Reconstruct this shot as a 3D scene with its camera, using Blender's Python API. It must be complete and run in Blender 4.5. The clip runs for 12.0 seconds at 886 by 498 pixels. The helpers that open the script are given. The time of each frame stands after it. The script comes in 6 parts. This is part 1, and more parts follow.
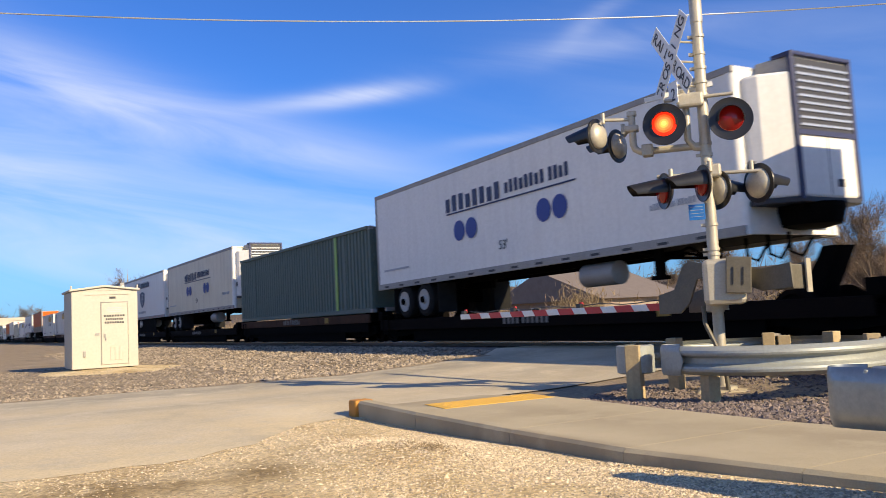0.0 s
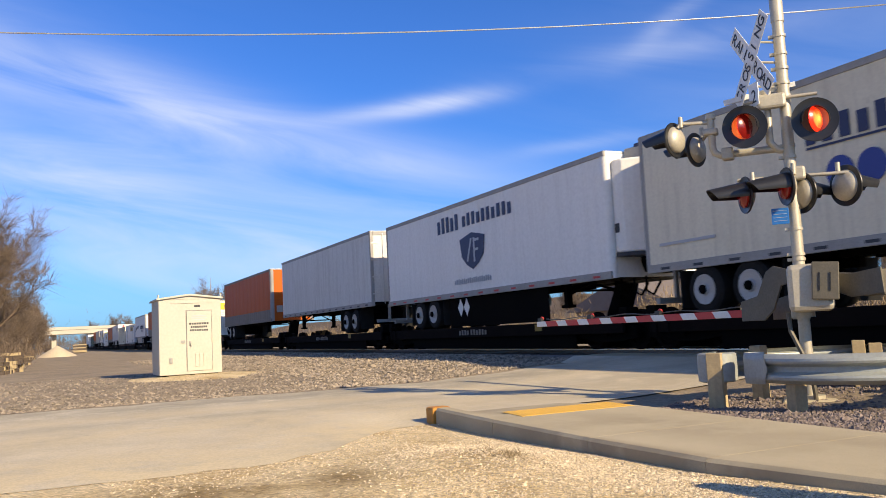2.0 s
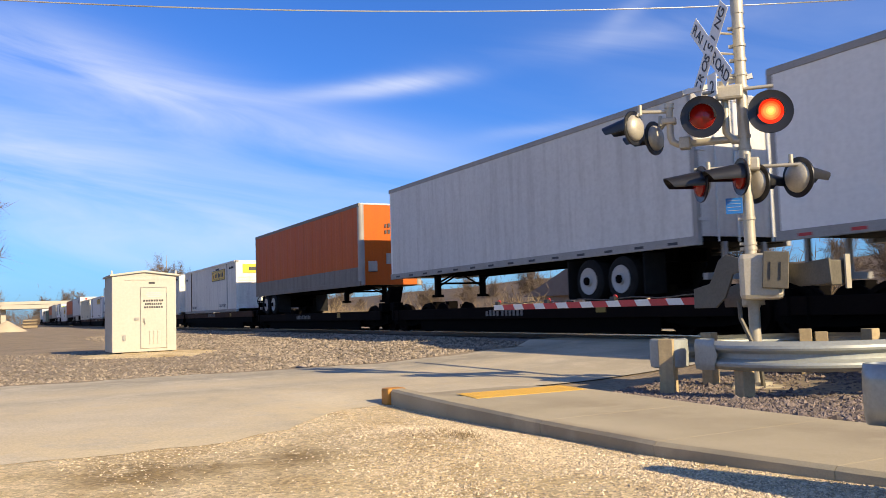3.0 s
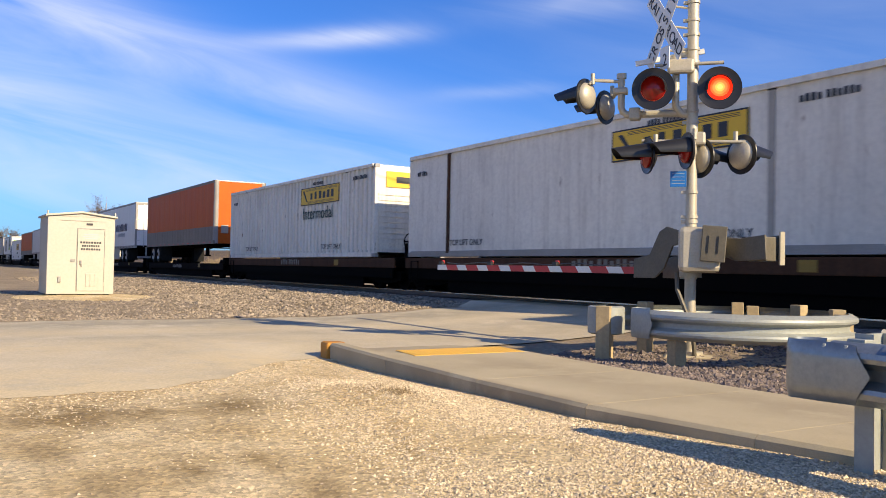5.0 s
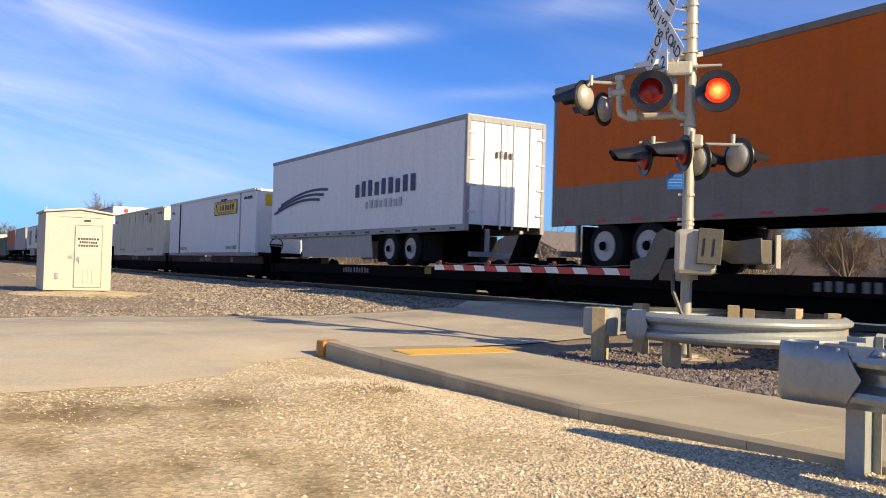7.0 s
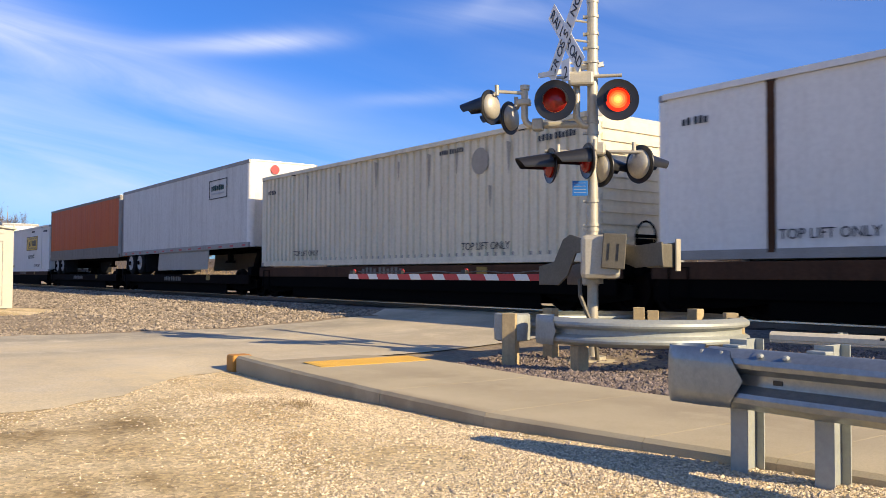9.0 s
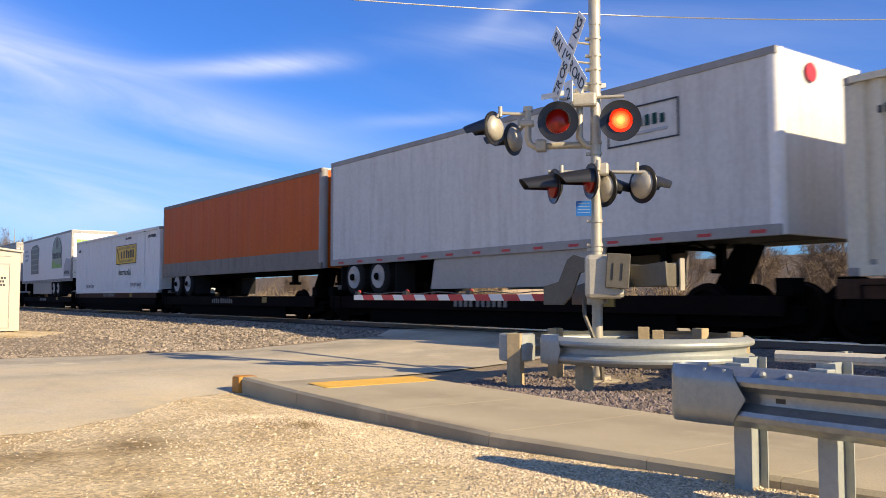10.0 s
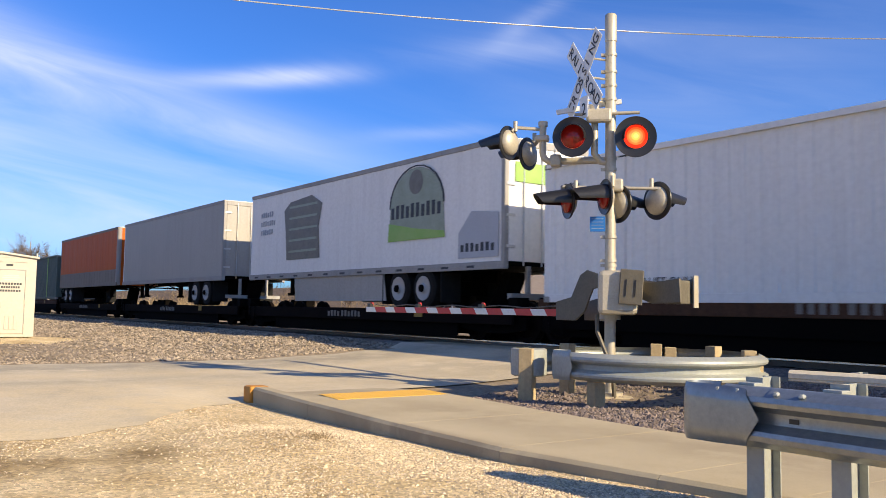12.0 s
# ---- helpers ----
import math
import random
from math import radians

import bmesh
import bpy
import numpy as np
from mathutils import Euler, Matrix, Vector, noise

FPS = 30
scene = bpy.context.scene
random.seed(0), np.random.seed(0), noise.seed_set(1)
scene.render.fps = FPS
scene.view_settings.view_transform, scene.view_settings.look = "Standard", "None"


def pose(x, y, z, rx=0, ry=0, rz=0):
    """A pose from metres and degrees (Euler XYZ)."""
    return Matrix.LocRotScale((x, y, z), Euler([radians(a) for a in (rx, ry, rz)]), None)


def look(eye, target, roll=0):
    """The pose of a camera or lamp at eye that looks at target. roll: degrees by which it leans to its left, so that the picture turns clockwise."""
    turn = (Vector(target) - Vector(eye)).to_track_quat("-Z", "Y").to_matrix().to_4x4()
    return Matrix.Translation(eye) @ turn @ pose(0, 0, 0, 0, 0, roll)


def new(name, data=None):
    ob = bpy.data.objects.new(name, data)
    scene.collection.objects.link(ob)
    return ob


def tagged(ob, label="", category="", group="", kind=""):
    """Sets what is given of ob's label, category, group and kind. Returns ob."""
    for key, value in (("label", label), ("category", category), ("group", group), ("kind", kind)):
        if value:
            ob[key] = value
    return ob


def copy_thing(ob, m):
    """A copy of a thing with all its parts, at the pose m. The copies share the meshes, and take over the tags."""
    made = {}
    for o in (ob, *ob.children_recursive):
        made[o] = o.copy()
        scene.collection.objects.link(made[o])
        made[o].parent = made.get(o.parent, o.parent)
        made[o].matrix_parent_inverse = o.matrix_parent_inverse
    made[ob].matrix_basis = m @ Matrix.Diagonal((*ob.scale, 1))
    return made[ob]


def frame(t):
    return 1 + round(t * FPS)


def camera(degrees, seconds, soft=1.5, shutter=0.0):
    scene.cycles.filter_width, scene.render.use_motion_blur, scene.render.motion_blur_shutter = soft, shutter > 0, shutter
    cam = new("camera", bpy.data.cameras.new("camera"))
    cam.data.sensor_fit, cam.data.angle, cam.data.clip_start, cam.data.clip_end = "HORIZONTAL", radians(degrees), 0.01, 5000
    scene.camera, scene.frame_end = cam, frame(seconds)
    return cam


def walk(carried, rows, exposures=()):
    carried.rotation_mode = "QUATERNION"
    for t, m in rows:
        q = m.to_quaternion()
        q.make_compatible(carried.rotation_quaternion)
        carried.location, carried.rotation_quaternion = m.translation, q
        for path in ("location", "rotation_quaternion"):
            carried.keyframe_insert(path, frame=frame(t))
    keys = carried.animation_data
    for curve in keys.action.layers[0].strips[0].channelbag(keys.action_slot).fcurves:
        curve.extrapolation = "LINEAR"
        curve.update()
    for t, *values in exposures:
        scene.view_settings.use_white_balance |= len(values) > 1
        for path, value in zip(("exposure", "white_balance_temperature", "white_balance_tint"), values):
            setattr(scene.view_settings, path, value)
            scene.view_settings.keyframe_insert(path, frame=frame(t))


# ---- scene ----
# ---------------------------------------------------------------- camera
cam = camera(54.93, 12.0, soft=0.85, shutter=0.1)
# seconds, eye x y z, yaw, pitch, roll; the track runs along x, the train moves towards +x
PATH = [
    (0.0, -0.001, 0.003, 1.054, 60.06, 4.70, 2.76), (0.5, 0.000, -0.005, 1.050, 65.52, 4.70, 2.73),
    (1.0, 0.015, -0.015, 1.055, 66.93, 5.05, 3.10), (1.5, 0.021, -0.016, 1.056, 65.67, 5.38, 3.01),
    (2.0, 0.024, -0.017, 1.055, 65.14, 5.44, 2.82), (2.5, 0.030, -0.008, 1.054, 64.69, 4.71, 2.36),
    (3.0, 0.038, -0.007, 1.053, 62.34, 4.13, 1.79), (3.5, 0.050, 0.005, 1.056, 60.26, 3.34, 1.43),
    (5.5, 0.041, -0.005, 1.042, 58.24, 0.96, -1.59), (6.0, 0.031, 0.003, 1.041, 57.86, 0.75, -1.73),
    (6.5, 0.030, 0.011, 1.042, 58.28, 0.98, -1.64), (6.7, 0.042, 0.008, 1.037, 58.57, 1.24, -1.65),
    (8.3, 0.161, 0.047, 1.081, 56.01, 2.41, -0.54), (8.5, 0.175, 0.054, 1.086, 54.83, 2.12, -0.36),
    (9.0, 0.171, 0.082, 1.086, 53.15, 1.83, -0.26), (9.5, 0.197, 0.061, 1.087, 53.00, 2.75, 0.09),
    (10.0, 0.213, 0.061, 1.081, 53.51, 3.23, 0.00), (10.5, 0.235, 0.062, 1.085, 53.95, 2.75, -0.07),
    (11.0, 0.243, 0.067, 1.088, 54.01, 3.54, -0.33), (11.5, 0.232, 0.066, 1.088, 53.93, 4.45, -0.85),
    (12.0, 0.218, 0.053, 1.086, 54.32, 4.09, -0.96)]
walk(cam, [(t, pose(x, y, z, 90 + p, r, w)) for t, x, y, z, w, p, r in PATH],
     exposures=((0.0, 0.65), (6.0, 0.67), (8.3, 0.7), (10.0, 0.75), (12.0, 0.75)))

# ---------------------------------------------------------------- sky and sun
SUN_AZ, SUN_EL = 15.5, 26.5      # degrees from +x towards +y, and above the horizon
sun_way = Vector((math.cos(radians(SUN_EL)) * math.cos(radians(SUN_AZ)),
                  math.cos(radians(SUN_EL)) * math.sin(radians(SUN_AZ)), math.sin(radians(SUN_EL))))
sun = new("sun", bpy.data.lights.new("sun", "SUN"))
sun.data.energy, sun.data.angle, sun.data.color = 5.0, radians(0.55), (1.0, 0.81, 0.53)
sun.matrix_world = look((0, 0, 30), Vector((0, 0, 30)) - sun_way)


def node(nt, kind, **values):
    n = nt.nodes.new(kind)
    for key, value in values.items():
        if key in n.inputs:
            n.inputs[key].default_value = value
    return n


def calc(nt, op, a, b=None, c=None):
    n = nt.nodes.new("ShaderNodeMath")
    n.operation = op
    for i, v in enumerate((a, b, c)):
        if v is None:
            continue
        if isinstance(v, (int, float)):
            n.inputs[i].default_value = v
        else:
            nt.links.new(v, n.inputs[i])
    return n.outputs[0]


def mix_col(nt, fac, a, b, blend="MIX"):
    n = nt.nodes.new("ShaderNodeMix")
    n.data_type, n.blend_type = "RGBA", blend
    for i, v in ((0, fac), (6, a), (7, b)):
        if isinstance(v, (int, float)):
            n.inputs[i].default_value = v
        elif isinstance(v, tuple):
            n.inputs[i].default_value = (*v, 1) if len(v) == 3 else v
        else:
            nt.links.new(v, n.inputs[i])
    return n.outputs[2]


def ramp(nt, fac, stops):
    n = nt.nodes.new("ShaderNodeValToRGB")
    while len(n.color_ramp.elements) < len(stops):
        n.color_ramp.elements.new(0.5)
    for el, (p, c) in zip(n.color_ramp.elements, stops):
        el.position, el.color = p, (c, c, c, 1) if isinstance(c, (int, float)) else (*c, 1)
    nt.links.new(fac, n.inputs[0])
    return n.outputs[0]


def build_world():
    w = bpy.data.worlds.new("sky")
    scene.world = w
    w.use_nodes = True
    nt = w.node_tree
    bg = nt.nodes["Background"]
    sky = nt.nodes.new("ShaderNodeTexSky")
    sky.sky_type, sky.sun_disc = "NISHITA", False
    sky.sun_elevation, sky.sun_rotation = radians(SUN_EL), radians(90 - SUN_AZ)
    sky.air_density, sky.dust_density, sky.ozone_density = 1.0, 0.6, 2.5
    tinted = mix_col(nt, 1.0, sky.outputs[0], (0.41, 0.87, 1.7), "MULTIPLY")
    co = nt.nodes.new("ShaderNodeTexCoord")
    sep = nt.nodes.new("ShaderNodeSeparateXYZ")
    nt.links.new(co.outputs["Generated"], sep.inputs[0])
    x, y, z = sep.outputs
    az = calc(nt, "MULTIPLY", calc(nt, "ARCTAN2", calc(nt, "MULTIPLY", x, -1), y), 57.2958)
    el = calc(nt, "MULTIPLY", calc(nt, "ARCSINE", z), 57.2958)
    # cirrus: soft streaks, frayed by stretched noise, with unseen clouds added for fill
    comb = nt.nodes.new("ShaderNodeCombineXYZ")
    nt.links.new(calc(nt, "MULTIPLY", calc(nt, "ADD", az, calc(nt, "MULTIPLY", el, 0.2)), 0.05), comb.inputs[0])
    nt.links.new(calc(nt, "MULTIPLY", calc(nt, "SUBTRACT", el, calc(nt, "MULTIPLY", az, 0.2)), 0.3), comb.inputs[1])
    fray = node(nt, "ShaderNodeTexNoise", Scale=1.0, Detail=7.0, Roughness=0.56, Distortion=0.7)
    nt.links.new(comb.outputs[0], fray.inputs["Vector"])
    wisps = ramp(nt, fray.outputs[0], ((0.3, 0.0), (0.72, 1.0)))
    soft = node(nt, "ShaderNodeTexNoise", Scale=0.45, Detail=3.0, Roughness=0.5)
    nt.links.new(comb.outputs[0], soft.inputs["Vector"])
    wob = calc(nt, "MULTIPLY", calc(nt, "SUBTRACT", soft.outputs[0], 0.5), 4.0)
    total = None
    # azimuth and height of the middle, slope, half length, half width, strength
    for a0, e0, slope, half, wide, power in ((66.0, 15.1, -0.09, 5.5, 0.6, 0.85), (83.0, 15.2, 0.22, 10.0, 2.0, 0.66),
                                            (88.0, 10.5, 0.05, 12.0, 2.6, 0.6), (70.0, 12.0, 0.17, 9.0, 1.6, 0.55),
                                            (78.0, 6.0, 0.0, 24.0, 3.2, 0.55), (50.0, 17.2, -0.06, 8.0, 0.8, 0.28),
                                            (55.0, 11.9, -0.03, 4.0, 0.45, 0.3), (48.0, 19.4, -0.6, 3.5, 0.8, 0.25),
                                            # second: veil added to brighten clear sky; last four: unseen clouds
                                            # whitening the skylight
                                            (100.0, 17.0, 0.1, 9.0, 4.0, 0.45), (38.0, 14.0, 0.0, 16.0, 9.0, 0.16), (128.0, 25.0, 0.1, 25.0, 9.0, 0.6), (172.0, 32.0, 0.0, 30.0, 18.0, 0.6), (-150.0, 35.0, 0.0, 40.0, 16.0, 0.6), (-70.0, 30.0, 0.0, 40.0, 14.0, 0.4)):
        da = calc(nt, "SUBTRACT", az, a0)
        along = calc(nt, "DIVIDE", da, half)
        across = calc(nt, "DIVIDE", calc(nt, "SUBTRACT", calc(nt, "SUBTRACT", calc(nt, "ADD", el, calc(nt, "MULTIPLY", wob, 0.35)), e0), calc(nt, "MULTIPLY", da, slope)), wide)
        g = calc(nt, "EXPONENT", calc(nt, "MULTIPLY", calc(nt, "ADD", calc(nt, "MULTIPLY", along, along), calc(nt, "MULTIPLY", across, across)), -1.0))
        g = calc(nt, "MULTIPLY", g, power)
        total = g if total is None else calc(nt, "ADD", total, g)
    cover = calc(nt, "MULTIPLY", total, calc(nt, "ADD", calc(nt, "MULTIPLY", wisps, 0.85), 0.22))
    n = nt.nodes.new("ShaderNodeClamp")
    nt.links.new(cover, n.inputs[0])
    col = mix_col(nt, n.outputs[0], tinted, (8.6, 9.1, 10.9))
    nt.links.new(col, bg.inputs[0])
    bg.inputs[1].default_value = 0.062


build_world()


# ---------------------------------------------------------------- materials
def surface(name, base, rough=0.6, metal=0.0, second=None, grain=40.0, patch=1.5, amount=0.35, bump=0.1, streak=0.0,
            streak_col=(0.12, 0.09, 0.06), per_object=0.0, coat=0.0, shine=0.5, size=0.01, island=0.0, rust=0.0):
    """Two scales of variation over a base colour, with fine relief; streak: dirt that runs down."""
    m = bpy.data.materials.new(name)
    m.use_nodes = True
    nt = m.node_tree
    bsdf = nt.nodes["Principled BSDF"]
    co = nt.nodes.new("ShaderNodeTexCoord")
    if second is None:
        second = tuple(c * 0.6 for c in base)
    big = node(nt, "ShaderNodeTexNoise", Scale=patch, Detail=5.0, Roughness=0.6)
    fine = node(nt, "ShaderNodeTexNoise", Scale=grain, Detail=4.0, Roughness=0.65)
    for n in (big, fine):
        nt.links.new(co.outputs["Object"], n.inputs["Vector"])
    f = calc(nt, "MULTIPLY", ramp(nt, big.outputs[0], ((0.35, 0.0), (0.7, 1.0))), amount)
    col = mix_col(nt, f, base, second)
    f2 = calc(nt, "MULTIPLY", ramp(nt, fine.outputs[0], ((0.4, 0.0), (0.65, 1.0))), amount * 0.6)
    col = mix_col(nt, f2, col, tuple(c * 0.72 for c in second))
    if streak > 0:
        mp = nt.nodes.new("ShaderNodeMapping")
        mp.inputs["Scale"].default_value = (3.0, 3.0, 0.22)
        nt.links.new(co.outputs["Object"], mp.inputs[0])
        sn = node(nt, "ShaderNodeTexNoise", Scale=1.6, Detail=6.0, Roughness=0.7)
        nt.links.new(mp.outputs[0], sn.inputs["Vector"])
        fs = calc(nt, "MULTIPLY", ramp(nt, sn.outputs[0], ((0.48, 0.0), (0.78, 1.0))), streak)
        col = mix_col(nt, fs, col, streak_col)
    if rust > 0:
        # small rust blooms that have bled downwards, and soft dark scuffs
        mp = nt.nodes.new("ShaderNodeMapping")
        mp.inputs["Scale"].default_value = (6.0, 6.0, 1.5)
        nt.links.new(co.outputs["Object"], mp.inputs[0])
        rn = node(nt, "ShaderNodeTexNoise", Scale=1.0, Detail=3.0, Roughness=0.55)
        nt.links.new(mp.outputs[0], rn.inputs["Vector"])
        col = mix_col(nt, calc(nt, "MULTIPLY", ramp(nt, rn.outputs[0], ((0.7, 0.0), (0.76, 1.0))), rust), col, (0.11, 0.045, 0.02))
        sc = node(nt, "ShaderNodeTexNoise", Scale=0.45, Detail=6.0, Roughness=0.62)
        nt.links.new(co.outputs["Object"], sc.inputs["Vector"])
        col = mix_col(nt, calc(nt, "MULTIPLY", ramp(nt, sc.outputs[0], ((0.5, 0.0), (0.75, 1.0))), rust * 0.4), col, (0.2, 0.18, 0.15))
    if per_object > 0 or island > 0:
        src = nt.nodes.new("ShaderNodeObjectInfo").outputs["Random"] if per_object > 0 else nt.nodes.new("ShaderNodeNewGeometry").outputs["Random Per Island"]
        k = max(per_object, island)
        v = calc(nt, "ADD", calc(nt, "MULTIPLY", src, 2 * k), 1 - k)
        hs = nt.nodes.new("ShaderNodeHueSaturation")
        nt.links.new(v, hs.inputs["Value"])
        nt.links.new(col, hs.inputs["Color"])
        col = hs.outputs[0]
    nt.links.new(col, bsdf.inputs["Base Color"])
    nt.links.new(calc(nt, "ADD", calc(nt, "MULTIPLY", fine.outputs[0], 0.16), max(0.02, rough - 0.08)), bsdf.inputs["Roughness"])
    bsdf.inputs["Metallic"].default_value = metal
    bsdf.inputs["Specular IOR Level"].default_value = shine
    if coat:
        bsdf.inputs["Coat Weight"].default_value = coat
    if bump > 0:
        b = node(nt, "ShaderNodeBump", Strength=bump, Distance=size)
        nt.links.new(fine.outputs[0], b.inputs["Height"])
        nt.links.new(b.outputs[0], bsdf.inputs["Normal"])
    return m


def glowing(name, base, colour, strength):
    m = bpy.data.materials.new(name)
    m.use_nodes = True
    b = m.node_tree.nodes["Principled BSDF"]
    b.inputs["Base Color"].default_value = (*base, 1)
    b.inputs["Emission Color"].default_value = (*colour, 1)
    b.inputs["Emission Strength"].default_value = strength
    b.inputs["Roughness"].default_value = 0.25
    return m


WHITE = surface("white_panel", (0.66, 0.645, 0.6), 0.5, second=(0.55, 0.535, 0.49), patch=0.5, grain=12, amount=0.45, bump=0.03, streak=0.42, streak_col=(0.25, 0.22, 0.18), shine=0.22)
WHITE_STEEL = surface("rust_flecked_white_steel", (0.83, 0.79, 0.69), 0.5, second=(0.66, 0.63, 0.56), patch=0.6, grain=12, amount=0.45, bump=0.03, streak=0.45, streak_col=(0.26, 0.22, 0.17), shine=0.2, rust=0.8)
BRIGHT = surface("clean_white_panel", (0.82, 0.8, 0.75), 0.45, second=(0.71, 0.69, 0.64), patch=0.4, grain=10, amount=0.35, bump=0.03, streak=0.22, streak_col=(0.42, 0.39, 0.34), shine=0.22)
CREAM = surface("weathered_cream_steel", (0.76, 0.69, 0.52), 0.5, second=(0.65, 0.585, 0.43), patch=0.7, grain=14, amount=0.45, bump=0.04, streak=0.4, streak_col=(0.27, 0.215, 0.15), shine=0.22, rust=0.35)
GREY = surface("grey_aluminium_panel", (0.41, 0.385, 0.34), 0.5, second=(0.32, 0.3, 0.26), patch=0.5, grain=14, amount=0.4, bump=0.04, streak=0.3, streak_col=(0.25, 0.23, 0.2), shine=0.22)
ORANGE = surface("faded_orange_paint", (0.55, 0.115, 0.004), 0.55, second=(0.46, 0.085, 0.01), patch=0.6, grain=16, amount=0.5, bump=0.04, streak=0.35, streak_col=(0.2, 0.05, 0.015), shine=0.18, rust=0.25)
LOWER = surface("dirty_grey_lower_panel", (0.23, 0.2, 0.165), 0.55, second=(0.15, 0.128, 0.105), patch=1.2, grain=20, amount=0.5, bump=0.06, streak=0.45, streak_col=(0.1, 0.065, 0.04), shine=0.22)
GREEN = surface("dull_green_steel", (0.12, 0.155, 0.13), 0.55, second=(0.1, 0.14, 0.12), patch=0.6, grain=14, amount=0.4, bump=0.04, streak=0.3, streak_col=(0.08, 0.07, 0.05), shine=0.22)
FRAME_GREY = surface("dirty_grey_frame", (0.33, 0.32, 0.3), 0.55, 0.2, second=(0.2, 0.18, 0.16), patch=2, amount=0.5)
RAILING = surface("dull_trailer_rail", (0.36, 0.345, 0.32), 0.55, 0.1, second=(0.25, 0.235, 0.21), patch=1.5, amount=0.5, streak=0.3, streak_col=(0.12, 0.1, 0.08), shine=0.25)
STEEL = surface("bare_aluminium", (0.62, 0.61, 0.58), 0.35, 0.7, second=(0.45, 0.43, 0.4), patch=2, amount=0.4)
# darker than bare steel: the shade under the train is put into both colours
BLACK = surface("shaded_black_underframe_steel", (0.003, 0.0026, 0.0022), 0.9, second=(0.006, 0.0045, 0.0035), patch=1.2, amount=0.5, shine=0.05)
DECK = surface("shaded_rusty_deck_steel", (0.012, 0.0075, 0.0055), 0.9, second=(0.004, 0.003, 0.0025), patch=1.0, amount=0.6, streak=0.3, streak_col=(0.01, 0.008, 0.006), shine=0.06)
SILL_BROWN = surface("rust_brown_car_sill", (0.1, 0.05, 0.028), 0.85, second=(0.045, 0.025, 0.016), patch=0.8, grain=18, amount=0.6, streak=0.5, streak_col=(0.02, 0.014, 0.01), shine=0.12)
RUBBER = surface("tyre_rubber", (0.012, 0.012, 0.012), 0.9, second=(0.03, 0.028, 0.025), patch=4, amount=0.4, shine=0.15)
RIM = surface("dirty_white_rim", (0.42, 0.41, 0.39), 0.5, 0.3, second=(0.3, 0.28, 0.26), patch=5, amount=0.5)
NAVY = surface("navy_marking", (0.025, 0.03, 0.085), 0.5, amount=0.2)
BLUE_DOT = surface("blue_marking", (0.03, 0.05, 0.25), 0.5, amount=0.2)
INK = surface("black_marking", (0.03, 0.03, 0.035), 0.55, amount=0.2)
TEAL = surface("dark_teal_marking", (0.008, 0.05, 0.042), 0.5, amount=0.2, shine=0.2)
YELLOW = surface("yellow_sign_film", (0.8, 0.5, 0.02), 0.45, second=(0.65, 0.38, 0.02), amount=0.4)
DULL_YELLOW = surface("dirty_yellow_plate", (0.3, 0.18, 0.02), 0.6, amount=0.4)
RED = surface("red_film", (0.5, 0.03, 0.025), 0.4, amount=0.3)
LEAF_GREEN = surface("leaf_green_film", (0.22, 0.42, 0.06), 0.5, second=(0.4, 0.5, 0.15), patch=2, amount=0.5)
PALE_GREEN = surface("grey_green_film", (0.33, 0.36, 0.27), 0.5, second=(0.22, 0.26, 0.16), patch=3, amount=0.6)
BROWN_FILM = surface("brown_grey_film", (0.2, 0.18, 0.14), 0.5, second=(0.1, 0.09, 0.07), patch=3, amount=0.6)
FADED = surface("faded_car_marking", (0.2, 0.175, 0.145), 0.7, amount=0.4)
SCRAPE = surface("scraped_grey_steel", (0.3, 0.265, 0.21), 0.6, second=(0.4, 0.36, 0.28), patch=6, grain=40, amount=0.7)
GHOST = surface("pale_grey_marking", (0.42, 0.43, 0.45), 0.5, amount=0.2)


